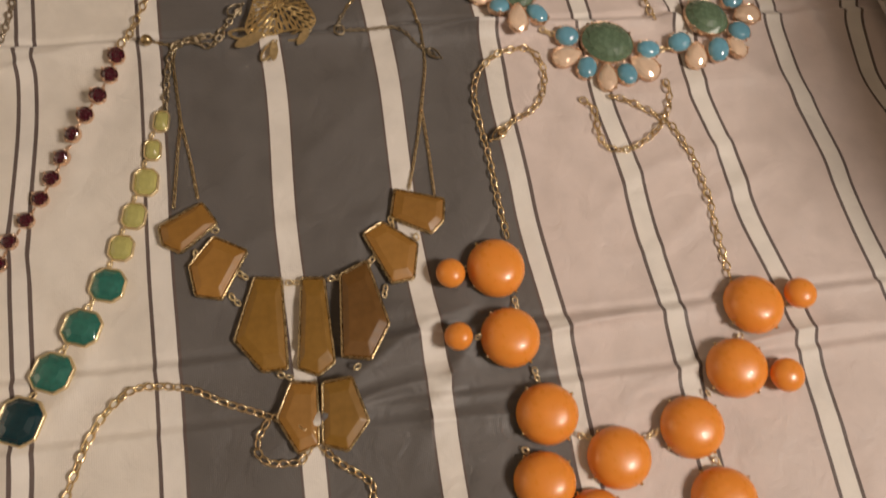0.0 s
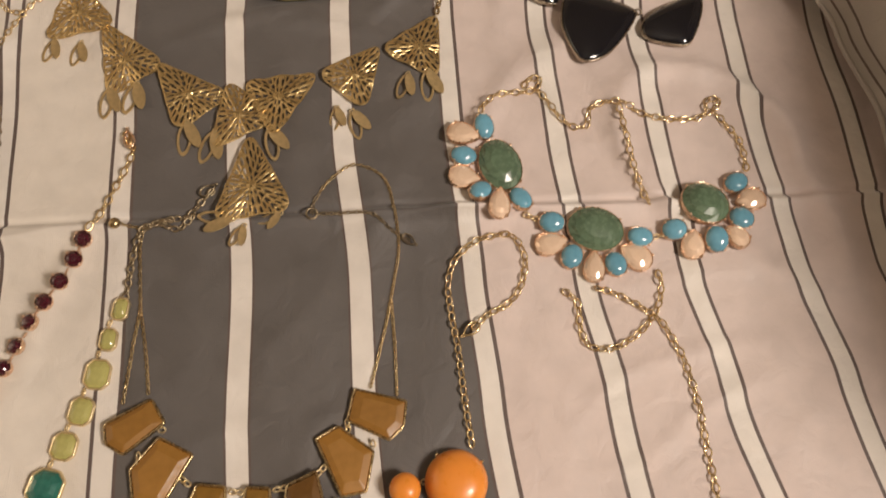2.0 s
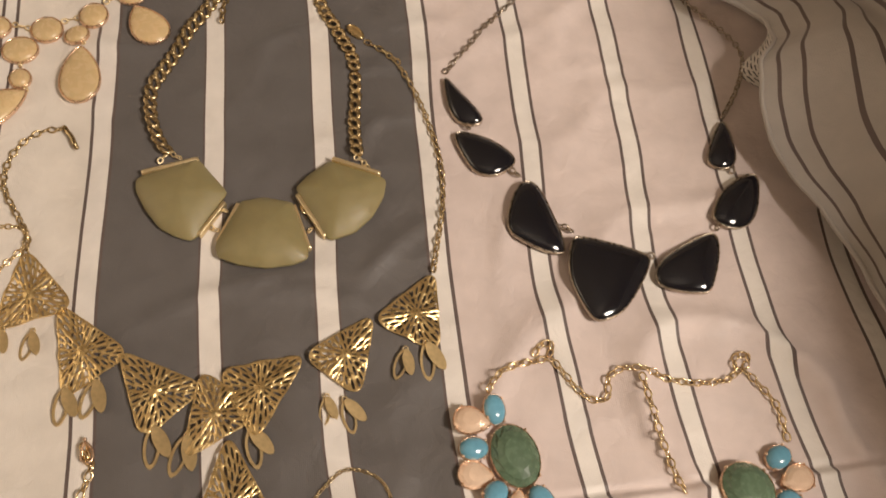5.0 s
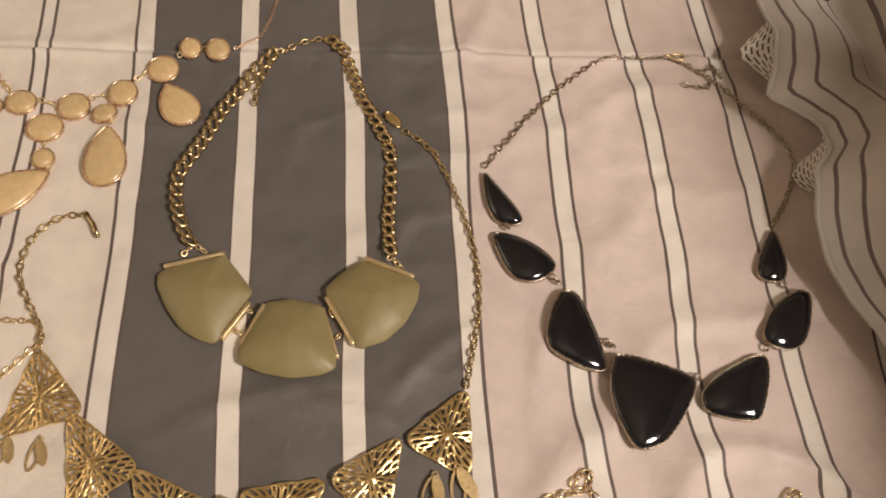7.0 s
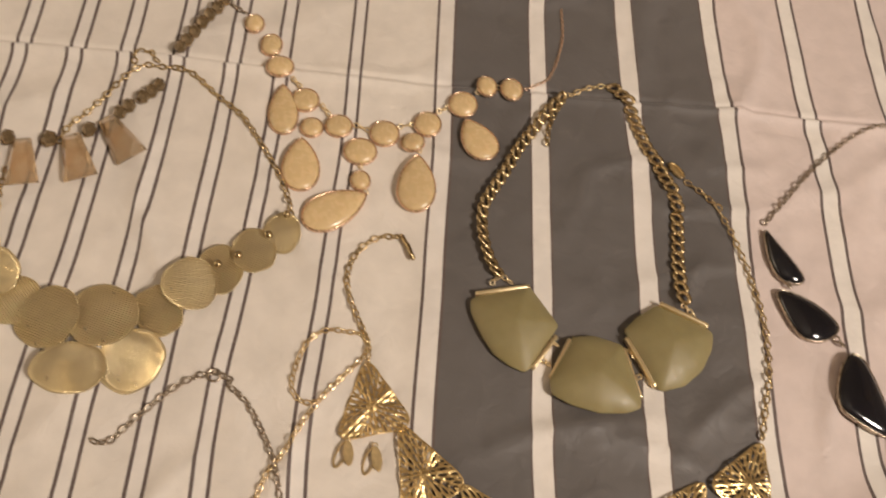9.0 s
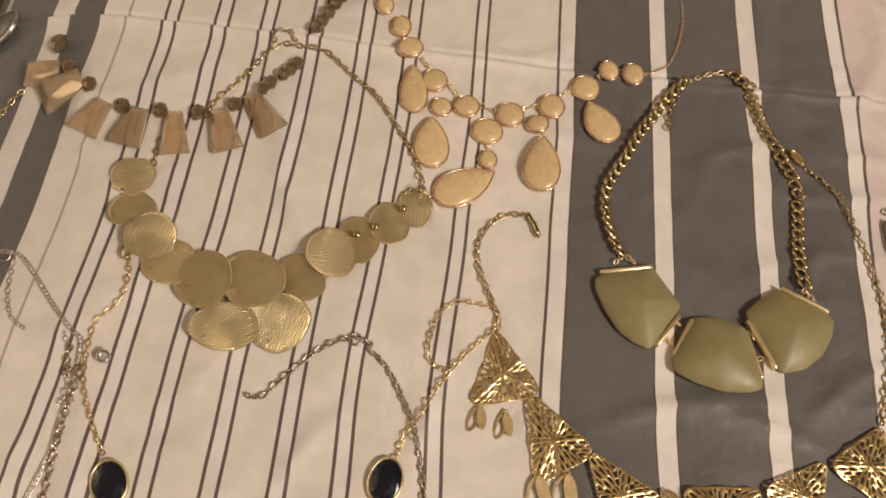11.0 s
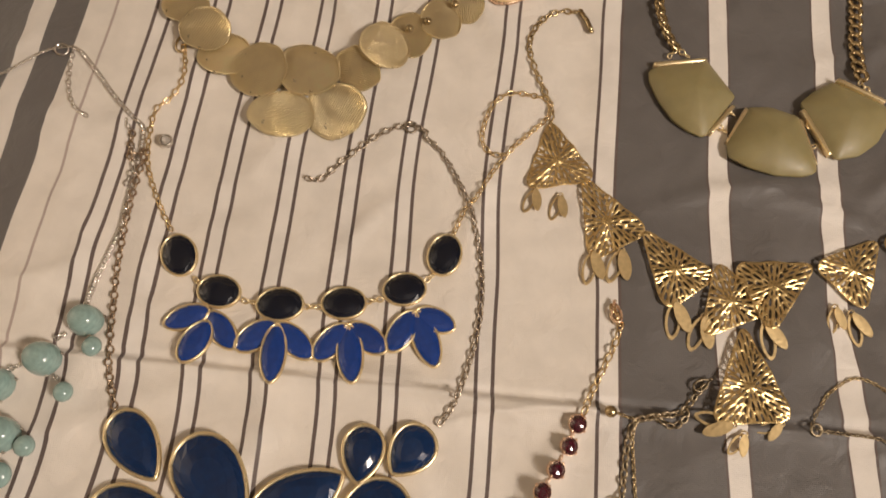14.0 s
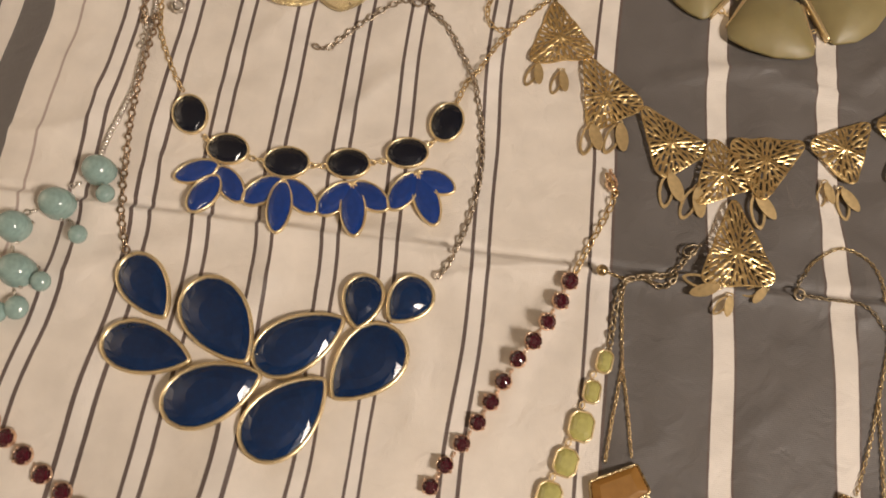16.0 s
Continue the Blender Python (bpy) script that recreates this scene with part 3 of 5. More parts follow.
        for v in bm.verts:
            v.co.z += 0.0014 * rough_noise(v.co.x * 1000 + x, v.co.y * 1000 + y, 0.09, 6.5)
    elif style == "disc":
        rings(bm, [(scaled(outline, 0.97), 0), (outline, 0.3), (outline, 0.9), (scaled(outline, 0.985), 1.25), (scaled(outline, 0.955), 1.25), (scaled(outline, 0.93), 0.85), (scaled(outline, 0.9), 0.8), (scaled(outline, 0.6), 1.1), (scaled(outline, 0.3), 1.25)], foot=True)
    elif style == "prism":
        rings(bm, [(scaled(outline, 0.8), 0), (outline, high * 0.35), (outline, high * 0.5), (scaled(outline, 0.55), high)], foot=True)
    me = mesh_of(bm, name, stone, style in ("cab", "ball", "disc", "pillow", "coin"))
    return part(name, me, holder, spot, label)


LINK_MESHES = {}


def link_mesh(length, width, wire, metal, twist):
    key = (length, width, wire, metal.name, twist)
    if key not in LINK_MESHES:
        bm = bmesh.new()
        around, across = 14, 6
        rows = []
        for i in range(around):
            t = 2 * math.pi * i / around
            cx, cy = (length / 2 - wire) * math.cos(t), (width / 2 - wire) * math.sin(t)
            nx, ny = math.cos(t) / max(length, 0.1), math.sin(t) / max(width, 0.1)
            l = math.hypot(nx, ny)
            nx, ny = nx / l, ny / l
            row = []
            for j in range(across):
                s = 2 * math.pi * j / across
                row.append(bm.verts.new(((cx + nx * wire * math.cos(s)) / 1000, (cy + ny * wire * math.cos(s)) / 1000,
                                         (wire * math.sin(s) + twist * cx * cy / max(length * width, 0.1) * 4) / 1000)))
            rows.append(row)
        for i in range(around):
            for j in range(across):
                bm.faces.new((rows[i][j], rows[(i + 1) % around][j], rows[(i + 1) % around][(j + 1) % across], rows[i][(j + 1) % across]))
        LINK_MESHES[key] = mesh_of(bm, "chain_link", metal)
    return LINK_MESHES[key]


def glide(pts, step):
    """Places and headings at even steps along a smooth line through pts (mm)."""
    p = [Vector((*q, 0)) for q in pts]
    fine = []
    for i in range(len(p) - 1):
        a, b, c, d = p[max(i - 1, 0)], p[i], p[i + 1], p[min(i + 2, len(p) - 1)]
        for k in range(24):
            t = k / 24
            fine.append(0.5 * ((2 * b) + (c - a) * t + (2 * a - 5 * b + 4 * c - d) * t * t + (3 * b - a - 3 * c + d) * t ** 3))
    fine.append(p[-1])
    total = sum((b - a).length for a, b in zip(fine, fine[1:]))
    count = max(1, round(total / step))
    step, res, need, gone = total / count, [], 0.5, 0.0
    for a, b in zip(fine, fine[1:]):
        l = (b - a).length
        while len(res) < count and l > 0 and gone + l >= need * step:
            q = a + (b - a) * ((need * step - gone) / l)
            res.append((q.x, q.y, math.degrees(math.atan2(b.y - a.y, b.x - a.x))))
            need += 1
        gone += l
    return res


def chain(owner, pts, length, width, wire, metal, pitch=0.72, roll=(38, -38), twist=0.0, raised=0.0, jitter=9.0, skew=0.0):
    me = link_mesh(length, width, wire, metal, twist)
    for i, (x, y, heading) in enumerate(glide(pts, length * pitch)):
        wob = rough_noise(x, y, 0.9, 1.1) * jitter * 2
        lean = roll[i % 2] + wob
        z = bed(x / 1000, y / 1000) + (wire + abs(math.sin(math.radians(lean))) * (width / 2 - wire)) / 1000 * 0.9 + raised / 1000
        part("chain_link", me, owner, pose(x / 1000, y / 1000, z, 0, 0, heading + wob * 0.8) @ pose(0, 0, 0, lean, 0, 0) @ pose(0, 0, 0, 0, 0, skew))


CABLE_GOLD = dict(length=4.6, width=3.4, wire=0.42, metal=GOLD)
CABLE_BRIGHT = dict(length=3.6, width=2.7, wire=0.36, metal=GOLD)
CABLE_BRASS = dict(length=4.4, width=3.2, wire=0.46, metal=BRASS)
CABLE_OLD = dict(length=4.0, width=3.2, wire=0.48, metal=OLD)
CABLE_PEWTER = dict(length=4.0, width=3.0, wire=0.42, metal=PEWTER)
CABLE_COPPER = dict(length=3.8, width=3.3, wire=0.42, metal=COPPER)
CABLE_SILVER = dict(length=3.2, width=2.4, wire=0.32, metal=SILVER)
CURB_SILVER = dict(length=3.2, width=2.5, wire=0.36, metal=SILVER, pitch=0.62, roll=(30, 30))
FINE_GOLD = dict(length=2.3, width=1.6, wire=0.27, metal=BRASS, pitch=0.7)
FINE_OLD = dict(length=2.4, width=1.8, wire=0.28, metal=OLD, pitch=0.7)
FINE_PINK = dict(length=2.4, width=1.7, wire=0.25, metal=ROSE_GOLD, pitch=0.75)
CURB = dict(length=8.2, width=5.8, wire=1.05, metal=BRASS, pitch=0.64, roll=(30, 30), twist=0.9, jitter=4, skew=30)
LINKS = dict(length=3.4, width=2.8, wire=0.36, metal=PALE_GOLD, pitch=0.75, raised=0.6)
LINKS_PEWTER = dict(length=4.0, width=3.4, wire=0.45, metal=PEWTER, pitch=0.7, raised=0.6)
LINKS_ROSE = dict(length=2.6, width=1.6, wire=0.3, metal=ROSE_GOLD, raised=0.4)
LINKS_SILVER = dict(length=3.0, width=2.4, wire=0.32, metal=SILVER, pitch=0.75, raised=1.0)

AMBER = dict(high=1.6, stone=AMBER_RESIN, metal=BRASS, rim=0.75, base=1.6, style="step")
AMBER_DEEP = dict(high=1.6, stone=AMBER_DARK, metal=BRASS, rim=0.75, base=1.6, style="step")
AMBER_BROWN = dict(high=1.6, stone=AMBER_UMBER, metal=BRASS, rim=0.75, base=1.6, style="step")
ORANGE = dict(high=8.2, stone=ORANGE_RESIN, metal=GOLD, rim=0, base=1.6, prongs=4)
ORANGE_SMALL = dict(high=8.5, stone=ORANGE_RESIN, base=0.6, style="ball")
LIME = dict(high=1.8, stone=LIME_STONE, metal=PALE_GOLD, rim=0.7, base=1.4, style="facet")
TEAL = dict(high=2.4, stone=TEAL_STONE, metal=PALE_GOLD, rim=0.8, base=1.5, style="facet")
DEEP_TEAL = dict(high=2.6, stone=DEEP_STONE, metal=PALE_GOLD, rim=0.8, base=1.5, style="facet")
GARNET = dict(high=2.0, stone=GARNET_STONE, metal=ROSE_GOLD, rim=0.25, base=1.6, style="facet", prongs=4)
SMOKE = dict(high=7.5, stone=SMOKE_RESIN, base=2.2, style="pillow", name="fan_panel")
JET = dict(high=3.0, stone=JET_STONE, metal=PEWTER, rim=0.6, base=1.5)
JADE = dict(high=4.2, stone=JADE_STONE, metal=ROSE_GOLD, rim=0.3, base=1.8, style="facet", prongs=4)
TURQ = dict(high=3.2, stone=TURQ_STONE, metal=ROSE_GOLD, rim=0.25, base=1.6, prongs=4)
CHAMPAGNE = dict(high=2.2, stone=CHAMPAGNE_STONE, metal=ROSE_GOLD, rim=0.3, base=1.6, style="facet", prongs=4)
PEACH = dict(high=2.6, stone=PEACH_STONE, metal=ROSE_GOLD, rim=0.6, base=1.2)
COIN = dict(high=1, stone=COIN_GOLD, style="coin", name="coin_disc")
CRYSTAL = dict(high=7.0, stone=CRYSTAL_STONE, style="prism", name="glass_wedge")
SMOKY_BEAD = dict(high=5.6, stone=BEAD_STONE, style="bead", name="bead", base=0.2)
GREYSTONE = dict(high=3, stone=GREY_STONE, metal=SILVER, rim=1.2, base=2)
NIGHT = dict(high=1.8, stone=NIGHT_STONE, metal=PALE_GOLD, rim=0.8, base=1.5, style="facet")
COBALT = dict(high=1.2, stone=COBALT_STONE, metal=PALE_GOLD, rim=0.8, base=1.5, style="facet")
SAPPHIRE = dict(high=2.6, stone=SAPPHIRE_STONE, metal=PALE_GOLD, rim=1.25, base=1.9, style="facet")
AQUA = dict(high=8.0, stone=AQUA_STONE, metal=SILVER, rim=0, base=1.2, prongs=4)
AQUA_SMALL = dict(high=6.5, stone=AQUA_STONE, base=0.4, style="ball")


# ---- pierced gold plates, leaves, bars and clasps ----
def strip(bm, pts, wide, thick, z=0.0):
    """A flat ribbon of sheet metal along pts (mm)."""
    n, rows = len(pts), []
    for i, p in enumerate(pts):
        a, b = Vector(pts[max(i - 1, 0)]), Vector(pts[min(i + 1, n - 1)])
        t = (b - a).normalized()
        nx, ny = -t.y * wide / 2, t.x * wide / 2
        rows.append([bm.verts.new(((p[0] + s * nx) / 1000, (p[1] + s * ny) / 1000, (z + h) / 1000)) for s, h in ((-1, 0), (1, 0), (1, thick), (-1, thick))])
    for a, b in zip(rows, rows[1:]):
        for j in range(4):
            bm.faces.new((a[j], a[(j + 1) % 4], b[(j + 1) % 4], b[j]))
    bm.faces.new(rows[0])
    bm.faces.new(rows[-1][::-1])


def filigree_plate(owner, a, b, c):
    """A three-cornered sheet plate cut through into a flower of six feathered petals. a, b, c: its corners."""
    pts = [Vector(p) for p in (a, b, c)]
    mid = sum(pts, Vector((0, 0))) / 3
    tri = np.array(corners([tuple((p - mid) * 1.19) for p in pts], 8.5, 6))
    nxt = np.roll(tri, -1, axis=0)
    way = (nxt - tri) / np.maximum(np.linalg.norm(nxt - tri, axis=1), 1e-6)[:, None]
    order = sorted(math.atan2((p - mid).y, (p - mid).x) for p in pts)
    first = order[0]   # the flower points at a corner

    def inside(p):
        """Depth inside the plate's edge (its outline is convex)."""
        d = p[:, None, :] - tri[None]
        return (way[None, :, 0] * d[..., 1] - way[None, :, 1] * d[..., 0]).min(axis=1)

    def metal(p):
        """Positive where there is metal, negative in the slits and outside (mm)."""
        edge = inside(p)
        r, t = np.hypot(p[:, 0], p[:, 1]), np.arctan2(p[:, 1], p[:, 0]) - first
        bloom = r * (1 - 0.17 * np.cos(6 * t))              # rings of slits bent into six petals
        lean = 0.16 * np.abs((t * 3 / math.pi + 0.5) % 1.0 - 0.5) * np.sign((t * 3 / math.pi + 0.5) % 1.0 - 0.5)
        slit = np.full(len(p), -1.0)
        for inner, outer, count in ((1.9, 4.6, 12), (4.6, 8.4, 18), (8.4, 12.4, 30), (12.4, 16.4, 42), (16.4, 21.0, 54)):
            s = (bloom - inner) / (outer - inner)
            arc = 2 * math.pi * r / count
            off = np.abs(((t + lean * s) * count / (2 * math.pi)) % 1.0 - 0.5) * arc
            wide = 0.24 * arc * np.sin(np.clip(s, 0, 1) * math.pi) ** 0.55
            slit = np.maximum(slit, np.where((s > 0) & (s < 1), np.minimum(wide - off, np.minimum(bloom - inner, outer - bloom) - 0.32), -1.0))
        return np.minimum(edge, -np.minimum(slit, edge - 0.62))

    cell = 0.30
    span = np.abs(tri).max() + cell
    n = int(2 * span / cell) + 1
    line = -span + cell * np.arange(n)
    gx, gy = np.meshgrid(line, line, indexing="ij")
    p = np.stack([gx.ravel(), gy.ravel()], axis=1)
    f = metal(p)
    keep = f.reshape(n, n)
    mean = (keep[:-1, :-1] + keep[1:, :-1] + keep[:-1, 1:] + keep[1:, 1:]) / 4
    solid = mean > 0
    e = 0.04
    slope = np.stack([(metal(p + (e, 0)) - metal(p - (e, 0))), (metal(p + (0, e)) - metal(p - (0, e)))], axis=1) / (2 * e)
    size = np.maximum((slope ** 2).sum(axis=1), 0.25)
    count = np.zeros((n, n), int)
    for du in (0, 1):
        for dv in (0, 1):
            count[du:n - 1 + du, dv:n - 1 + dv] += solid
    rim = ((count > 0) & (count < 4)).ravel()
    step = np.clip(-f / size, -0.22, 0.22)
    p = np.where(rim[:, None], p + slope * step[:, None], p)
    r, t = np.hypot(p[:, 0], p[:, 1]), np.arctan2(p[:, 1], p[:, 0]) - first
    z = 0.9 + 0.40 * np.cos(6 * t) * np.clip(r / 9, 0, 1) + 0.9 * np.exp(-(r / 9.0) ** 2) + 0.4 * np.exp(-(r / 1.4) ** 2)
    z += 0.35 * np.clip(metal(p), 0, 0.5)                    # bars rounded over
    z += 0.30 * np.sin(p[:, 0] * 0.45 + mid.x) * np.cos(p[:, 1] * 0.5 + mid.y)
    verts, faces, ids = [], [], {}

    def spot(i, j, low):
        if (i, j, low) not in ids:
            ids[i, j, low] = len(verts)
            q = i * n + j
            verts.append((p[q, 0] / 1000, p[q, 1] / 1000, (z[q] - 0.5 * low) / 1000))
        return ids[i, j, low]

    for i, j in zip(*np.nonzero(solid)):
        ring4 = ((i, j), (i + 1, j), (i + 1, j + 1), (i, j + 1))
        faces.append(tuple(spot(*q, 0) for q in ring4))
        for (q, w), (di, dj) in zip(zip(ring4, ring4[1:] + ring4[:1]), ((0, -1), (1, 0), (0, 1), (-1, 0))):
            u, v = i + di, j + dj
            if not (0 <= u < n - 1 and 0 <= v < n - 1 and solid[u, v]):
                faces.append((spot(*q, 0), spot(*q, 1), spot(*w, 1), spot(*w, 0)))
    me = bpy.data.meshes.new("pierced_plate")
    me.from_pydata(verts, [], faces)
    me.materials.append(SATIN_GOLD)
    me.shade_smooth()
    me.set_sharp_from_angle(angle=0.9)
    at = settle(mid.x, mid.y, 0, [tuple(q) for q in tri], 0.5)
    part("pierced_plate", me, owner, at @ pose(0, 0, 0, 2.5 * math.sin(mid.x), 3 * math.cos(mid.x * 2), 0))


def dangle(owner, a, b):
    """A pair of small leaves on one ring: one solid, one cut out."""
    a, b = Vector(a), Vector(b)
    size = min(max((b - a).length, 10.0), 15.5)
    way = math.degrees(math.atan2(b.y - a.y, b.x - a.x))
    for kind, off, z in ((0, 17, 2.6), (1, -13, 1.5)):
        bm = bmesh.new()
        shape = [(x + size * 0.5, y) for x, y in navette(size, size * 0.40)]
        if kind == 0:
            shape = [(x * 0.86, y * 0.88) for x, y in shape]
            rings(bm, [(scaled(shape, 0.97), 0), (shape, 0.1), (scaled(shape, 0.97), 0.35), (scaled(shape, 0.3), 0.38)], foot=True)
        else:
            inner = [(x * 0.80 + size * 0.10, y * 0.66) for x, y in shape]
            rings(bm, [(shape, 0), (shape, 0.6), (inner, 0.6), (inner, 0), (shape, 0)], cap=False)
        at = pose(a.x / 1000, a.y / 1000, bed(a.x / 1000, a.y / 1000) + z / 1000, 3, 4, way + off)
        part("leaf_dangle", mesh_of(bm, "leaf_dangle", LEAF_GOLD, False), owner, at)
    part("ring", link_mesh(3.0, 3.0, 0.35, PALE_GOLD, 0), owner, pose(a.x / 1000, a.y / 1000, bed(a.x / 1000, a.y / 1000) + 0.0018, 25, 0, way))


def clamp_bar(owner, a, b):
    a, b = Vector(a), Vector(b)
    bm = bmesh.new()
    l = (b - a).length
    shape = corners([(-l / 2, -0.85), (l / 2, -0.85), (l / 2, 0.85), (-l / 2, 0.85)], 0.4, 2)
    rings(bm, [(shape, 0), (grown(shape, 0.1), 1.2), (shape, 3.0), (scaled(shape, 0.9), 3.3)], foot=True)
    m = (a + b) / 2
    part("clamp_bar", mesh_of(bm, "clamp_bar", PALE_GOLD), owner, pose(m.x / 1000, m.y / 1000, bed(m.x / 1000, m.y / 1000) + 0.0003, 0, 0, math.degrees(math.atan2(b.y - a.y, b.x - a.x))))


def clasp(owner, x, y, turn, metal, size=1.0):
    """A small lobster clasp: a pear-shaped ring with a thick claw."""
    bm = bmesh.new()
    loop = drop(9 * size, 5.2 * size, 20)
    n, rows = len(loop), []
    fat = grown(loop, 0)
    for i in range(n):
        p = fat[i]
        q = grown(loop, -1.0 * size)[i]
        rows.append([bm.verts.new((u / 1000, v / 1000, z / 1000)) for u, v, z in ((*p, 0.5), ((p[0] + q[0]) / 2, (p[1] + q[1]) / 2, 1.5 * size + 0.5), (*q, 0.5), ((p[0] + q[0]) / 2, (p[1] + q[1]) / 2, 0))])
    for i in range(n):
        for j in range(4):
            bm.faces.new((rows[i][j], rows[(i + 1) % n][j], rows[(i + 1) % n][(j + 1) % 4], rows[i][(j + 1) % 4]))
    knob(bm, 4.6 * size, 0, 1, 0.9 * size)
    part("clasp", mesh_of(bm, "clasp", metal), owner, pose(x / 1000, y / 1000, bed(x / 1000, y / 1000) + 0.0012, 8, 0, turn))


def ring(owner, x, y, size, metal, wire=0.5):
    part("ring", link_mesh(size, size, wire, metal, 0), owner, pose(x / 1000, y / 1000, bed(x / 1000, y / 1000) + 0.0012, 12, 8, 30))


NAME_TAG = dict(high=0.6, stone=SATIN_GOLD, metal=BRASS, rim=0.8, base=0.7, style="disc", name="tag")


def toggle(owner, x, y):
    """The bar of a toggle clasp."""
    bm = bmesh.new()
    strip(bm, [(-6, 0), (-3, 0.2), (0, 0.6), (3, 0.2), (6, 0)], 1.8, 1.6, 0.4)
    knob(bm, -6, 0, 1.2, 1.2)
    knob(bm, 6, 0, 1.2, 1.2)
    part("toggle_bar", mesh_of(bm, "toggle_bar", BRASS), owner, pose(x / 1000, y / 1000, bed(x / 1000, y / 1000) + 0.001, 0, 0, -62))


# amber brown resin collar necklace with gold-rimmed angular stones
amber = thing("geometric_collar", "amber brown resin collar necklace with gold-rimmed angular stones")
gem(amber, 77.5, -31.2, 0, corners([(-11.2, 1.5), (5.9, 10.1), (11.2, 0.9), (-3.6, -10.1), (-10.1, -5.9)], 0.8), **AMBER)
gem(amber, 87.8, -48.1, 0, corners([(-1.4, 12.8), (11.2, 5.9), (0.1, -12.8), (-9.4, -10.3), (-11.2, 1.8)], 0.8), **AMBER)
gem(amber, 100.9, -71, 0, corners([(-0.6, 18.5), (9.9, 16.9), (9.4, -18.5), (-0.1, -18.5), (-9.9, -5.3)], 0.8), **AMBER_DEEP)
gem(amber, 120.2, -74.1, 0, corners([(-2.6, 19.3), (6.2, 18.4), (7.2, -15), (0.4, -19.3), (-7.2, -15.7)], 0.8), **AMBER_DEEP)
gem(amber, 139, -70.6, 0, corners([(-7, 15.2), (3.9, 19.4), (9.8, -6.8), (1, -19.4), (-9.8, -17.3)], 0.8), **AMBER_BROWN)
gem(amber, 153.1, -48.5, 0, corners([(-10.9, 8.7), (-2.5, 13), (10.9, 2.6), (7.4, -12), (-1.7, -13)], 0.8), **AMBER)
gem(amber, 165.6, -32.4, 0, corners([(-11.7, -1.8), (-8.6, 10.4), (11.7, 4.2), (10, -5.5), (4.3, -10.4)], 0.8), **AMBER)
gem(amber, 112, -106.6, 0, corners([(-1.7, 13.1), (8.1, 11.6), (6.5, -11), (-1.2, -13.1), (-8.1, 0.4)], 0.8), **AMBER)
gem(amber, 128.3, -107.7, 0, corners([(-7, 12.6), (4.2, 13.4), (9, -3.6), (0, -13.4), (-9, -10)], 0.8), **AMBER_DEEP)
chain(amber, [(72.2, -22.2), (74.2, -4.7), (76.6, 13.9)], **FINE_GOLD)
chain(amber, [(81.5, -19.4), (79.4, -2.7), (76.6, 13.9)], **FINE_GOLD)
chain(amber, [(76.6, 13.9), (75.6, 29.4), (75.1, 40.8), (76.5, 47.7)], **FINE_GOLD)
chain(amber, [(76.5, 47.2), (83.9, 48.9), (91.6, 51), (96.3, 55), (100, 60.1), (103.3, 63.2)], **CABLE_OLD)
chain(amber, [(81.8, 49.4), (89.1, 46), (93.8, 48.8), (95.5, 52.9)], **CABLE_OLD)
chain(amber, [(67.1, 49.2), (72.2, 47.9), (76.5, 47.2)], **FINE_GOLD)
chain(amber, [(163.5, -22), (168.6, -5.1), (173.3, 12.4)], **FINE_GOLD)
chain(amber, [(173.4, -25.8), (173.7, -6.8), (173.3, 12.4)], **FINE_GOLD)
chain(amber, [(171.7, 6.8), (175.3, 22), (177.5, 34), (177, 46.6), (174.3, 61.9), (168.8, 68.5), (159.2, 70.9), (150.6, 65.3), (146.4, 60)], **FINE_GOLD)
chain(amber, [(143.3, 50), (150.5, 49.6), (160.9, 49.1), (168.1, 47.5), (175.1, 41.4), (182.2, 36.9)], **FINE_OLD)
chain(amber, [(146.4, 59.3), (143.9, 55.8), (142.7, 50.1)], **FINE_OLD)
chain(amber, [(85.5, -33), (88.8, -32.7)], **LINKS)
chain(amber, [(79.5, -40.7), (80.3, -44.6)], **LINKS)
chain(amber, [(94.4, -50.1), (97.7, -53.1)], **LINKS)
chain(amber, [(90.8, -58.4), (94.5, -63.2)], **LINKS)
chain(amber, [(111.6, -56.3), (116.8, -56.9)], **LINKS)
chain(amber, [(127.4, -56.9), (132.4, -56.4)], **LINKS)
chain(amber, [(142.5, -52.9), (145.9, -49.9)], **LINKS)
chain(amber, [(149.1, -61.5), (147.9, -65.9)], **LINKS)
chain(amber, [(154.1, -33.9), (154.7, -38)], **LINKS)
chain(amber, [(163.2, -41.2), (163.9, -44.8)], **LINKS)
chain(amber, [(105.7, -90.2), (111.5, -92.6)], **LINKS)
chain(amber, [(133.1, -92.2), (136.4, -90.5)], **LINKS)
clasp(amber, 182, 37, -40, OLD, 0.8)
clasp(amber, 101, 63, 35, OLD, 0.9)
ring(amber, 143, 50, 5.5, OLD)

# glossy orange bubble bead necklace on a gold cable chain
bubble = thing("bubble_necklace", "glossy orange bubble bead necklace on a gold cable chain")
gem(bubble, 193.2, -59.2, -6, oval(23.4, 23.9), **ORANGE)
gem(bubble, 193.5, -87.5, -6.8, oval(23.5, 23.3), **ORANGE)
gem(bubble, 203.1, -117.5, -7.6, oval(24.1, 23.1), **ORANGE)
gem(bubble, 197.6, -141.5, -8.2, oval(23.4, 21.8), **ORANGE)
gem(bubble, 227.4, -137, -8, oval(25.1, 23.4), **ORANGE)
gem(bubble, 259.3, -130, -7.7, oval(25.7, 24), **ORANGE)
gem(bubble, 282.5, -110.1, -7.1, oval(25, 23.7), **ORANGE)
gem(bubble, 297, -86, -6.5, oval(25.4, 24.7), **ORANGE)
gem(bubble, 265.2, -157.2, -8.4, oval(25.6, 23.1), **ORANGE)
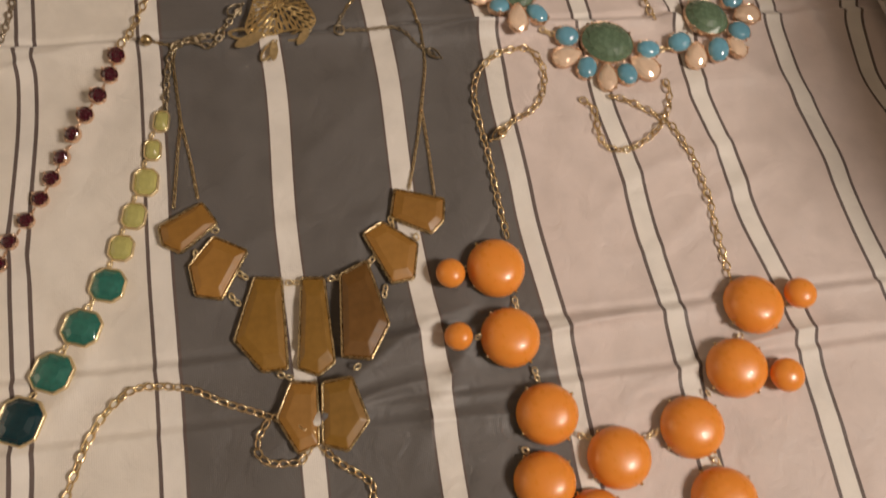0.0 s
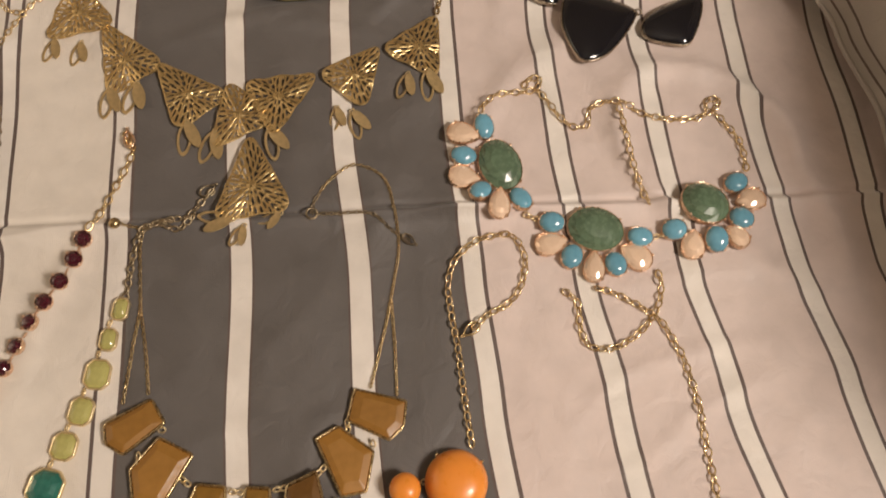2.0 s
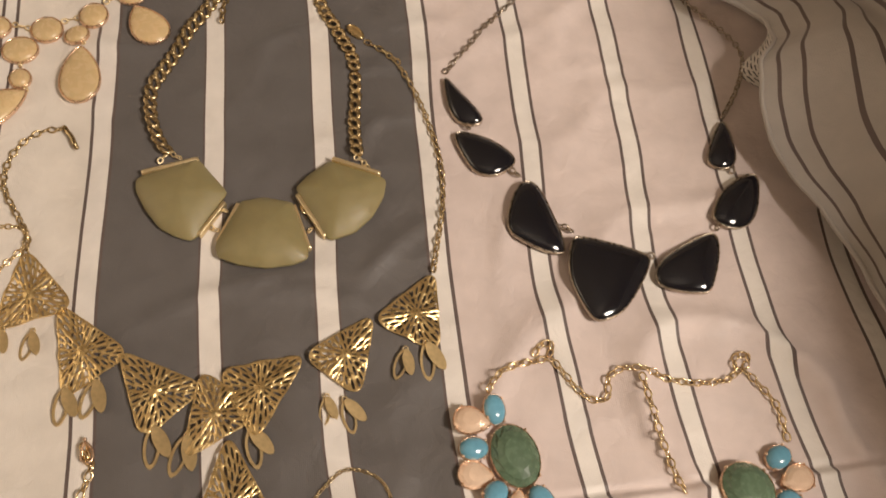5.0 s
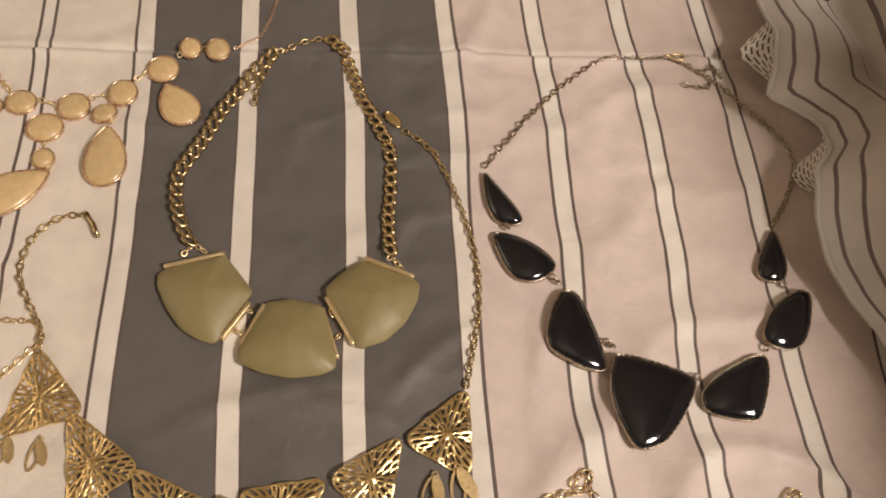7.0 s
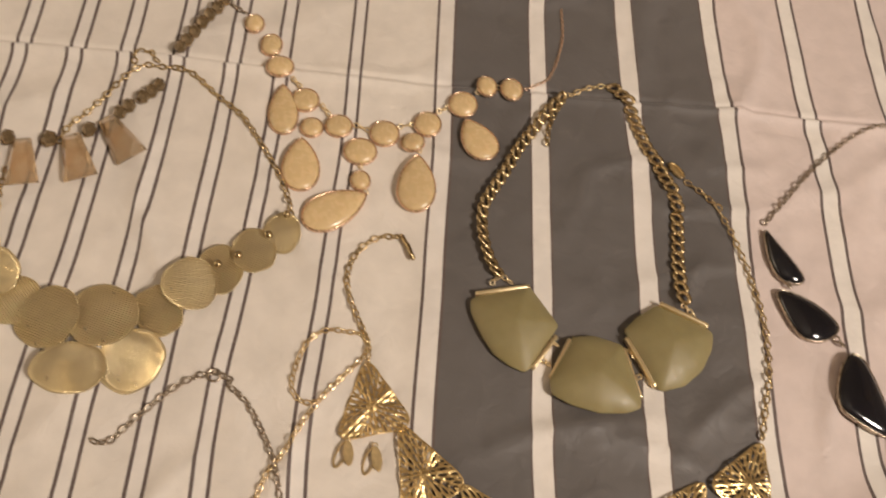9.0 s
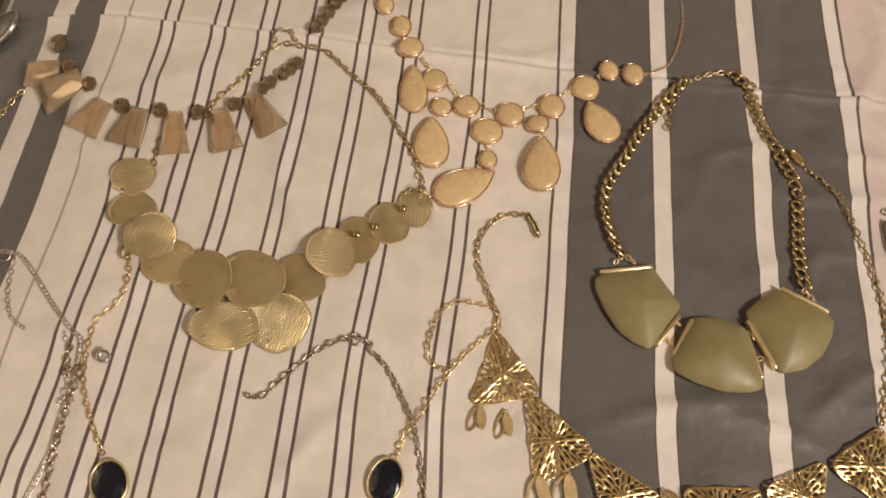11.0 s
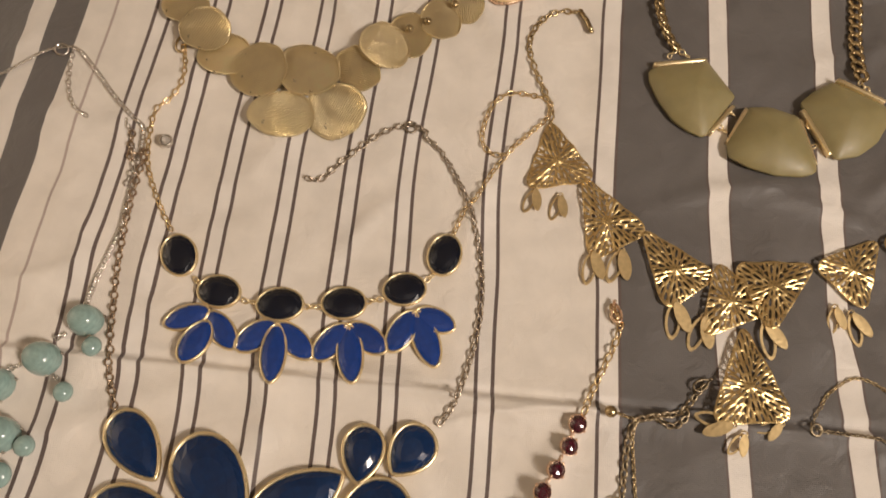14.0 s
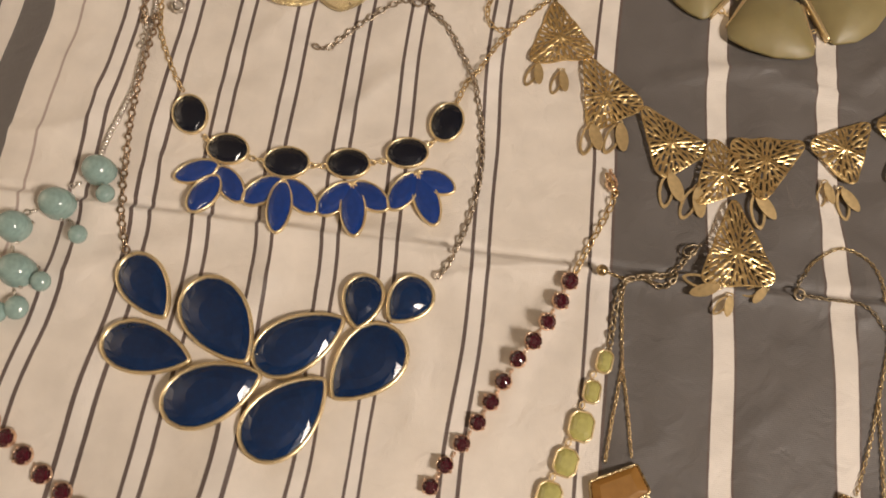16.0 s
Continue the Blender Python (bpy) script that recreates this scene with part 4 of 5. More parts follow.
gem(bubble, 214.5, -155.7, -8.6, oval(21, 19.1), **ORANGE)
gem(bubble, 174, -60.6, -6.1, oval(11.5, 11.7), **ORANGE_SMALL)
gem(bubble, 173.9, -85.9, -6.8, oval(10.8, 10.7), **ORANGE_SMALL)
gem(bubble, 301.9, -115.5, -7.2, oval(14.3, 13.5), **ORANGE_SMALL)
gem(bubble, 317.8, -84.3, -6.4, oval(13.5, 13.1), **ORANGE_SMALL)
chain(bubble, [(200.5, -46.8), (199.1, -26.4), (198.4, -10.1), (196.9, 4.2), (196.5, 17.4), (200.2, 27.9), (207.9, 34.2), (216, 37), (224.9, 37.1), (229.1, 27.4), (226.1, 15.3), (219.7, 7.8), (211.5, 3.9), (204.7, -1.6)], **CABLE_GOLD)
chain(bubble, [(291.3, -73.3), (291.3, -48.4), (290.6, -30.1), (287.9, -16.9), (282.9, -3.8), (275.8, 3.3), (265.9, 9.6), (256.8, 13.1)], **CABLE_GOLD)
chain(bubble, [(243.4, 12.6), (248.6, 7.4), (248.6, -4.9), (252.6, -11.8), (263.3, -11.8), (276.4, -3.4), (284, 7.8), (285, 19.3)], **CABLE_GOLD)
chain(bubble, [(198.7, -71.6), (199.3, -76.2)], **LINKS)
chain(bubble, [(201.1, -99.7), (202.3, -105.2)], **LINKS)
chain(bubble, [(213.6, -126.7), (218.8, -128.5)], **LINKS)
chain(bubble, [(240.7, -131.5), (247, -129.2)], **LINKS)
chain(bubble, [(269.9, -119.4), (268.9, -117)], **LINKS)
chain(bubble, [(289.1, -97), (287.2, -99.1)], **LINKS)
chain(bubble, [(191.3, -128.8), (194.3, -130.2)], **LINKS)
chain(bubble, [(265.6, -142.3), (267.8, -146.8)], **LINKS)
chain(bubble, [(180.5, -58.1), (182.8, -57.9)], **LINKS)
chain(bubble, [(179.6, -86.1), (182.3, -86)], **LINKS)
chain(bubble, [(295.3, -113.7), (297.6, -114.5)], **LINKS)
chain(bubble, [(310.7, -87.7), (313.4, -85.6)], **LINKS)
clasp(bubble, 204, -2, 215, GOLD)

# gold necklace of octagonal stones from pale lime to deep teal
strand = thing("graduated_necklace", "gold necklace of octagonal stones from pale lime to deep teal")
gem(strand, 69.6, 14, -99.2, octagon(9.2, 6.4), **LIME)
gem(strand, 65.7, 2.3, -96.7, octagon(9, 6.7), **LIME)
gem(strand, 62.6, -10.8, -97.5, octagon(11.5, 9.5), **LIME)
gem(strand, 57.9, -24.1, -101.4, octagon(10.6, 9), **LIME)
gem(strand, 52.9, -36.3, -101.3, octagon(10.3, 9.3), **LIME)
gem(strand, 47.9, -50.2, -105.5, octagon(12.8, 12.5), **TEAL)
gem(strand, 39.3, -65.4, -111.1, octagon(13.3, 13.6), **TEAL)
gem(strand, 29.5, -80.5, -112.5, octagon(14.2, 14.5), **TEAL)
gem(strand, 19.3, -95.9, -112.5, octagon(16.4, 15.3), **DEEP_TEAL)
chain(strand, [(66.3, 10.3), (65.2, 7.1)], **LINKS)
chain(strand, [(62.8, -1.5), (62.1, -4.7)], **LINKS)
chain(strand, [(58.9, -15.6), (57.8, -18.6)], **LINKS)
chain(strand, [(54.1, -28.4), (53, -31.1)], **LINKS)
chain(strand, [(49.4, -40.6), (48.3, -43.8)], **LINKS)
chain(strand, [(43, -55.2), (40.7, -59.3)], **LINKS)
chain(strand, [(33.9, -70.4), (31.5, -74.3)], **LINKS)
chain(strand, [(23.9, -85.9), (21.9, -88.9)], **LINKS)
chain(strand, [(70.9, 17.4), (71.9, 27.3), (73, 37.5), (75.2, 45.8), (80.6, 48.3), (88.3, 50.3)], **CABLE_OLD)
gem(strand, 65.8, 48.6, 0, oval(4.6, 4.6), high=4.2, stone=BRASS, base=0.2, style='ball', name='end_bead')

# thin strand of dark red crystals in gold cups
garnet = thing("crystal_strand", "thin strand of dark red crystals in gold cups")
gem(garnet, 53.9, 43.3, 7.9, oval(6.8, 7), **GARNET)
gem(garnet, 50.8, 34.9, 7.9, oval(6.7, 6.9), **GARNET)
gem(garnet, 46.3, 26, 7.8, oval(6.7, 6.8), **GARNET)
gem(garnet, 41.9, 17.8, 7.7, oval(6.6, 6.7), **GARNET)
gem(garnet, 37.5, 10.3, 7.7, oval(6.5, 6.6), **GARNET)
gem(garnet, 33.1, 1.5, 7.6, oval(6.5, 6.4), **GARNET)
gem(garnet, 28.9, -6.5, 7.6, oval(6.4, 6.3), **GARNET)
gem(garnet, 24.8, -14.4, 7.5, oval(6.3, 6.2), **GARNET)
gem(garnet, 20, -22.6, 7.4, oval(6.3, 6.1), **GARNET)
gem(garnet, 15.1, -30.7, 7.4, oval(6.2, 6), **GARNET)
gem(garnet, 10.9, -38.6, 7.3, oval(6.1, 5.9), **GARNET)
chain(garnet, [(52.6, 39.9), (52, 38.2)], **LINKS_ROSE)
chain(garnet, [(49, 31.3), (48.1, 29.6)], **LINKS_ROSE)
chain(garnet, [(44.5, 22.7), (43.6, 21.1)], **LINKS_ROSE)
chain(garnet, [(40.1, 14.8), (39.2, 13.3)], **LINKS_ROSE)
chain(garnet, [(35.7, 6.7), (34.8, 5)], **LINKS_ROSE)
chain(garnet, [(31.4, -1.8), (30.6, -3.4)], **LINKS_ROSE)
chain(garnet, [(27.3, -9.7), (26.4, -11.3)], **LINKS_ROSE)
chain(garnet, [(22.9, -17.7), (21.9, -19.4)], **LINKS_ROSE)
chain(garnet, [(18.1, -25.9), (17.1, -27.5)], **LINKS_ROSE)
chain(garnet, [(13.5, -33.9), (12.6, -35.5)], **LINKS_ROSE)
gem(garnet, -146.8, -36.4, 7.5, oval(6.8, 7), **GARNET)
gem(garnet, -139.6, -41.4, 7.5, oval(6.8, 6.9), **GARNET)
gem(garnet, -132, -46.4, 7.4, oval(6.7, 6.8), **GARNET)
gem(garnet, -124, -51.8, 7.4, oval(6.7, 6.7), **GARNET)
gem(garnet, -115.6, -56.7, 7.3, oval(6.7, 6.6), **GARNET)
gem(garnet, -107.6, -60.9, 7.3, oval(6.6, 6.5), **GARNET)
chain(garnet, [(55.6, 46.5), (59.2, 55.1), (64.1, 66.5), (68.4, 76.8), (70.3, 84.4)], **CABLE_GOLD)
chain(garnet, [(70.3, 83.2), (67.4, 86.5), (66.6, 91.4), (68.6, 85.4)], **CABLE_GOLD)
clasp(garnet, 68, 88, 100, ROSE_GOLD)

# gold necklace of pierced flower plates with leaf dangles
filigree = thing("filigree_necklace", "gold necklace of pierced flower plates with leaf dangles")
filigree_plate(filigree, (38.6, 171.3), (57.7, 146.5), (30.3, 139.6))
filigree_plate(filigree, (54.1, 145.7), (79.9, 124.5), (57.9, 110.9))
filigree_plate(filigree, (78.8, 123.5), (107.6, 108.4), (87.4, 92.1))
filigree_plate(filigree, (108.7, 112.9), (128.3, 95.3), (102.6, 82.9))
filigree_plate(filigree, (116, 112.7), (146, 115), (128.2, 86.6))
filigree_plate(filigree, (117.9, 86.3), (133.6, 53.9), (104.9, 49.9))
filigree_plate(filigree, (147.9, 116.1), (174, 129.2), (166.6, 99.6))
filigree_plate(filigree, (176.1, 128.4), (201.3, 146.6), (199, 114.6))
dangle(filigree, (33.7, 138.6), (32, 127.2))
dangle(filigree, (44.3, 137.2), (43.6, 125.5))
dangle(filigree, (58.3, 113.1), (59.4, 98.8))
dangle(filigree, (69.9, 114.8), (68.3, 99.7))
dangle(filigree, (91.2, 95), (94.2, 74.4))
dangle(filigree, (102.9, 90.4), (99.9, 70.3))
dangle(filigree, (125.9, 90), (131.6, 76))
dangle(filigree, (154.5, 99.1), (155.1, 88))
dangle(filigree, (161.2, 97.5), (166.5, 85.1))
dangle(filigree, (186.3, 115.1), (184.1, 102.6))
dangle(filigree, (195, 117.3), (198.1, 100.8))
dangle(filigree, (111.5, 48.5), (97.2, 47.7))
dangle(filigree, (130.3, 51.1), (122.5, 45.5))
dangle(filigree, (115.9, 45.7), (112.7, 38.5))
chain(filigree, [(201.6, 148.2), (204.9, 160.9), (208.7, 175.3), (211.3, 193.1), (210.7, 211.8), (206.9, 231.6), (200.9, 250.8), (192.9, 264.5), (183.4, 271.4)], **CABLE_BRASS)
chain(filigree, [(38.6, 169.2), (38.5, 178.3), (34.3, 187.7), (29.1, 198.6), (27, 208.5), (28.5, 217.3), (33.7, 225.4), (40.7, 230), (48.4, 230.7)], **CABLE_BRASS)
gem(filigree, 179.2, 276.4, -48, oval(10.5, 5.6), **NAME_TAG)
toggle(filigree, 52, 225.5)

# smoky green resin fan necklace on thick curb chain
fans = thing("fan_necklace", "smoky green resin fan necklace on thick curb chain")
gem(fans, 99.5, 189.8, 0, corners([(-16.3, 13.2), (6.6, 19.8), (19, 1.9), (7.1, -17.6), (4, -19.8), (-2.5, -17.2), (-8.9, -12.5), (-14.6, -3.8), (-18.8, 5.8), (-19, 11.3)], 1.2), **SMOKE)
gem(fans, 132.3, 171.1, 0, corners([(-8.8, 15.6), (0.9, 17), (13.3, 13.3), (18.9, -9.6), (18.4, -14.1), (12.5, -16.4), (1.2, -17), (-10.1, -14.2), (-18.1, -10), (-18.9, -4.2)], 1.2), **SMOKE)
gem(fans, 166.5, 184.8, 0, corners([(-19.7, 6.8), (-13.6, 13.2), (-4.1, 19.7), (17.1, 10.5), (19.7, 7.6), (18, 0), (12.3, -9.7), (4, -16.8), (-6, -19.7), (-9, -17.2)], 1.2), **SMOKE)
clamp_bar(fans, (82.8, 204.2), (106.4, 209.3))
clamp_bar(fans, (117.4, 186.8), (106.7, 172.1))
clamp_bar(fans, (123, 185.8), (114.5, 168.7))
clamp_bar(fans, (146, 183.3), (151.4, 162))
clamp_bar(fans, (163.6, 204.7), (183.9, 195.5))
clamp_bar(fans, (147.4, 188.2), (158.2, 167.2))
chain(fans, [(93.3, 214), (88.7, 222.5), (85.6, 234.8), (85.5, 247.3), (89.5, 257.3), (96.1, 269.2), (102.8, 283), (109.9, 294.1), (117.3, 306.2), (126.2, 315.8)], **CURB)
chain(fans, [(174.8, 206), (174.7, 223.6), (176.6, 240.6), (177, 258.5), (173, 271.4), (166.6, 286.6), (161.8, 302.9), (156.9, 318.1), (150.3, 325.9)], **{**CURB, "roll": (-22, -22)})
chain(fans, [(126.2, 315.8), (134.1, 321.1), (142.2, 324.4), (150.3, 325.9)], **CABLE_BRASS)
chain(fans, [(126.2, 315.1), (121.1, 305.6), (117.5, 295.8), (116.5, 285.6)], **CABLE_BRASS)
chain(fans, [(89.1, 209.4), (93.3, 214)], **LINKS)
chain(fans, [(99.1, 210.5), (94.4, 214)], **LINKS)
chain(fans, [(173, 204.1), (175.5, 205.9)], **LINKS)
chain(fans, [(179.2, 199.8), (175.5, 205.1)], **LINKS)
chain(fans, [(110.6, 176.6), (114.5, 174.1)], **LINKS)
chain(fans, [(114.6, 184.9), (118, 183.1)], **LINKS)
chain(fans, [(150.2, 180), (149.2, 183.7)], **LINKS)
chain(fans, [(152.8, 172.6), (151.2, 170.3)], **LINKS)

# black enamel pebble necklace rimmed in brushed pewter
black = thing("black_stone_necklace", "black enamel pebble necklace rimmed in brushed pewter")
gem(black, 226.2, 234.1, 0, pebble([(-7.4, 13.4), (-3.4, 9.2), (7.4, -8), (5.7, -13.4), (-3.2, -11.5), (-7.3, -2)]), **JET)
gem(black, 232.8, 205.0, 0, pebble([(-13.2, 10), (-7.2, 12.1), (5.9, 5.4), (13.2, -4.9), (3.4, -12.1), (-7.2, -8.6)]), **JET)
gem(black, 248.1, 170.0, 0, pebble([(-1, 18.1), (6.3, 13.1), (12.4, -13), (8.1, -18.1), (-4.1, -13.2), (-12.4, -5.6), (-8.6, 8.5)]), **JET)
gem(black, 276.6, 138.9, 0, pebble([(-14.5, 16.3), (-8.3, 19.7), (16.4, 10.1), (17.8, 2.8), (3.4, -14.8), (-8.1, -19.7), (-13.6, -15.4), (-17.8, 1.1)]), **JET)
gem(black, 313.6, 141.9, 0, pebble([(-16.1, -2.7), (-8.7, 5.3), (8.4, 13.2), (16.1, 13.6), (15.1, 4.2), (7.7, -10.9), (1.6, -13.6), (-13.3, -9.6)]), **JET)
gem(black, 344.5, 170.8, 0, pebble([(-13.7, -5.2), (-6.1, 5.5), (6.9, 13.2), (13.7, 12.4), (9.9, -1.7), (3.2, -11), (-5.7, -13.2), (-12.6, -10.3)]), **JET)
gem(black, 345.9, 202.4, 0, pebble([(4.3, 12.8), (7.4, 8.4), (6.9, -6), (1.9, -12.8), (-6.6, -11.5), (-7.4, -4.8)]), **JET)
chain(black, [(220, 251.5), (232.8, 266), (248.8, 283.9), (265.2, 299.2), (281.7, 311.7), (297.5, 317), (312.6, 316.9), (325.7, 314.2), (337.4, 305.4), (349.5, 293.1), (361, 279.3), (371.6, 264.2), (373, 251), (364, 233.7), (352.1, 217.9)], **CABLE_PEWTER)
chain(black, [(341.8, 301.2), (338.3, 296.5), (330.9, 297.2), (326, 298.2)], **CABLE_PEWTER)
chain(black, [(337.4, 305.4), (345, 309.1), (347.2, 302)], **CABLE_PEWTER)
chain(black, [(225.1, 223.2), (227.1, 219.2)], **LINKS_PEWTER)
chain(black, [(242.8, 196.1), (246.5, 192)], **LINKS_PEWTER)
chain(black, [(261.2, 165.8), (265.5, 162.7)], **LINKS_PEWTER)
chain(black, [(296.3, 149.1), (300, 147.5)], **LINKS_PEWTER)
chain(black, [(330.5, 157.9), (333, 160.3)], **LINKS_PEWTER)
chain(black, [(348, 190.2), (348.3, 186.6)], **LINKS_PEWTER)
clasp(black, 325.8, 314.6, 170, PALE_GOLD)

# necklace of milky green ovals with turquoise and champagne stones
statement = thing("cluster_necklace", "necklace of milky green ovals with turquoise and champagne stones")
gem(statement, 222.9, 69.4, -76.6, oval(24.8, 19.0), **JADE)
gem(statement, 260.4, 38.4, -13.2, oval(25.0, 19.4), **JADE)
gem(statement, 309.6, 47.2, -2.9, oval(22.0, 20.9), **JADE)
gem(statement, 217.2, 87.5, -86.1, oval(12.3, 9.3), **TURQ)
gem(statement, 207.2, 73.6, -2.6, oval(11.9, 9.0), **TURQ)
gem(statement, 212.8, 55.8, 46.3, oval(11.6, 9.2), **TURQ)
gem(statement, 229.4, 51.9, -66.4, oval(11.9, 9.6), **TURQ)
gem(statement, 242.1, 42.3, -8, oval(11.4, 9.4), **TURQ)
gem(statement, 248.8, 26.9, -118.4, oval(11.6, 9.6), **TURQ)
gem(statement, 267.1, 22.8, -79.3, oval(11.1, 9.9), **TURQ)
gem(statement, 279.5, 34.4, -3.1, oval(11.7, 9.3), **TURQ)
gem(statement, 294.9, 36.8, 6.6, oval(11.1, 9.6), **TURQ)
gem(statement, 311.6, 31, -93.8, oval(11.8, 10.3), **TURQ)
gem(statement, 325.5, 40.6, -13.2, oval(11.6, 10.0), **TURQ)
gem(statement, 327, 57.7, 24.7, oval(11.9, 9.2), **TURQ)
gem(statement, 208.3, 83.6, -18.5, drop(14.8, 11.3), **CHAMPAGNE)
gem(statement, 206.8, 63.9, -9.4, drop(14.5, 10.7), **CHAMPAGNE)
gem(statement, 219.8, 49.8, 79.4, drop(14.7, 9.6), **CHAMPAGNE)
gem(statement, 241, 33, 11.7, drop(14.9, 10.2), **CHAMPAGNE)
gem(statement, 257.7, 22.1, 80.3, drop(14.6, 9.5), **CHAMPAGNE)
gem(statement, 276.3, 26, 142.8, drop(15.2, 11.6), **CHAMPAGNE)
gem(statement, 301.5, 29.6, 77.7, drop(13.4, 10.4), **CHAMPAGNE)
gem(statement, 320.7, 31.6, 134.9, drop(12.1, 10.9), **CHAMPAGNE)
gem(statement, 331, 48.7, -168.4, drop(14.7, 10.8), **CHAMPAGNE)
chain(statement, [(216.3, 94.7), (221, 100.7), (229.5, 104.6), (237.4, 105.6), (243.8, 106.1), (247.8, 100.9), (252.5, 93.2), (258.7, 88), (264.7, 88.8), (266.5, 95.7), (272.2, 99), (281.5, 97.4), (292.5, 92.6), (303.9, 90.2), (315.9, 90.5), (324, 93.9), (329.5, 86.9), (333.9, 77.5), (333.8, 63.6)], **CABLE_GOLD)
chain(statement, [(237.7, 108.1), (241, 111.9), (245.7, 112.2), (243.9, 107.2)], **CABLE_GOLD)
chain(statement, [(321.3, 94.8), (323, 99.9), (328.3, 99.7), (325.4, 94.6)], **CABLE_GOLD)
chain(statement, [(278.8, 95.7), (280, 82.8), (280.8, 68.4), (283.5, 56.7), (286, 48.7)], **CABLE_GOLD)
chain(statement, [(230.5, 46), (236.7, 43.5)], **LINKS)
chain(statement, [(285.2, 34), (290.9, 35)], **LINKS)

# peach resin bib necklace of ovals and teardrops
peach = thing("bib_necklace", "peach resin bib necklace of ovals and teardrops")
gem(peach, -21.5, 329.5, 8.2, oval(10.4, 11), **PEACH)
gem(peach, -15.1, 316.2, 8, oval(13.7, 12.8), **PEACH)
gem(peach, -1.2, 299.4, -16.6, oval(13.7, 13.7), **PEACH)
gem(peach, 3.6, 284, 7.7, oval(11.1, 11.4), **PEACH)
gem(peach, 16, 286.3, 7.7, oval(13.4, 12.8), **PEACH)
gem(peach, 37.8, 284.9, 7.7, oval(14.5, 14.7), **PEACH)
gem(peach, 27.2, 273.5, 7.6, oval(16, 15), **PEACH)
gem(peach, 28.5, 257.8, 7.4, oval(9.7, 10.8), **PEACH)
gem(peach, 51.7, 280.4, 7.6, oval(11.7, 11.3), **PEACH)
gem(peach, 58.2, 292, 7.7, oval(13.6, 14.9), **PEACH)
gem(peach, 74.9, 305.3, -4.5, oval(14.7, 14.8), **PEACH)
gem(peach, 86.5, 316.8, 7.9, oval(10.5, 12.8), **PEACH)
gem(peach, 99, 316.4, 7.9, oval(11.7, 13.5), **PEACH)
gem(peach, -31.2, 342.4, 7.4, oval(9.9, 11.6), **PEACH)
gem(peach, -21.4, 331.3, 7.2, oval(10.9, 12.8), **PEACH)
gem(peach, -10.9, 292.9, 97.2, drop(29, 14.5), **PEACH)
gem(peach, 0.8, 263, 95, drop(28.8, 17.8), **PEACH)
gem(peach, 18.7, 241.5, 35, drop(32.8, 18.8), **PEACH)
gem(peach, 54.4, 258, 91.1, drop(30.1, 18.4), **PEACH)
gem(peach, 82.5, 285.6, 118.4, drop(25.6, 17.6), **PEACH)
chain(peach, [(105.9, 319.2), (113.2, 322.5), (119.1, 328.6), (123.9, 341.9), (126.8, 357.4), (126.5, 374.8)], **FINE_PINK)
chain(peach, [(62.4, 299.5), (68.8, 303.9)], **LINKS)
chain(peach, [(81, 311.5), (83, 314.3)], **LINKS)
chain(peach, [(91.7, 318.3), (93.7, 317.9)], **LINKS)
chain(peach, [(22.9, 288), (30.9, 285.7)], **LINKS)
chain(peach, [(43.9, 289.1), (52.2, 291.9)], **LINKS)
chain(peach, [(6.7, 297.8), (11.4, 291.5)], **LINKS)
chain(peach, [(-8.9, 311.5), (-4.1, 306.8)], **LINKS)
chain(peach, [(-19, 324.5), (-16.8, 323)], **LINKS)
chain(peach, [(54.2, 277.1), (55.7, 274)], **LINKS)
chain(peach, [(27.7, 267), (28.5, 263.5)], **LINKS)
chain(peach, [(30.8, 253), (32.3, 250.7)], **LINKS)

# overlapping brushed gold disc necklace on a brass chain
coins = thing("disc_necklace", "overlapping brushed gold disc necklace on a brass chain")
gem(coins, -131.7, 226.3, 7, disc_edge(20.6, 19.2), **COIN, lift=1.0, tip=(5, -3))
gem(coins, -127.7, 209.7, 7, disc_edge(21, 18.8), **COIN, lift=0.4, tip=(-4, 4))
gem(coins, -116, 197.3, 18, disc_edge(22.3, 23), **COIN, lift=2.4, tip=(4, 5))
gem(coins, -105.6, 186.3, 7, disc_edge(23.4, 22.2), **COIN, lift=1.0, tip=(-6, -5))
gem(coins, -88.9, 179.7, 7, disc_edge(25.4, 26.4), **COIN, lift=3.6, tip=(4, -5))
gem(coins, -68.4, 182.6, 30, disc_edge(27.4, 29.4), **COIN, lift=2.4, tip=(-3, 4))
gem(coins, -75.9, 159.9, 6, disc_edge(28.8, 20.6), **COIN, lift=1.6, tip=(5, 3))
gem(coins, -53.9, 165, 40, disc_edge(26.8, 26.6), **COIN, lift=0.5, tip=(-4, -5))
gem(coins, -46.5, 186, 20, corners([(-9, 10), (2, 12), (9.5, 3), (8, -9), (-2, -12), (-10, -5)], 3), **COIN, lift=0.9, tip=(5, -4))
gem(coins, -36.8, 198.5, 7, disc_edge(23, 24.8), **COIN, lift=2.6, tip=(-4, 5))
gem(coins, -26.5, 207.6, 10, disc_edge(20, 22.6), **COIN, lift=0.8, tip=(3, -4))
gem(coins, -13.8, 217.6, 7, disc_edge(19, 21.6), **COIN, lift=1.2, tip=(-3, 3))
gem(coins, -2.8, 227.2, 7, disc_edge(17, 19.4), **COIN, lift=0.3, tip=(4, -3))
for spot_x, spot_y in ((-27, 208.5), (-19.5, 213.3), (-8.5, 224.5), (-0.5, 234.6)):
    gem(coins, spot_x, spot_y, 0, oval(3.6, 3.6), high=3.0, stone=BRASS, style="ball", name="rivet", lift=2.6)
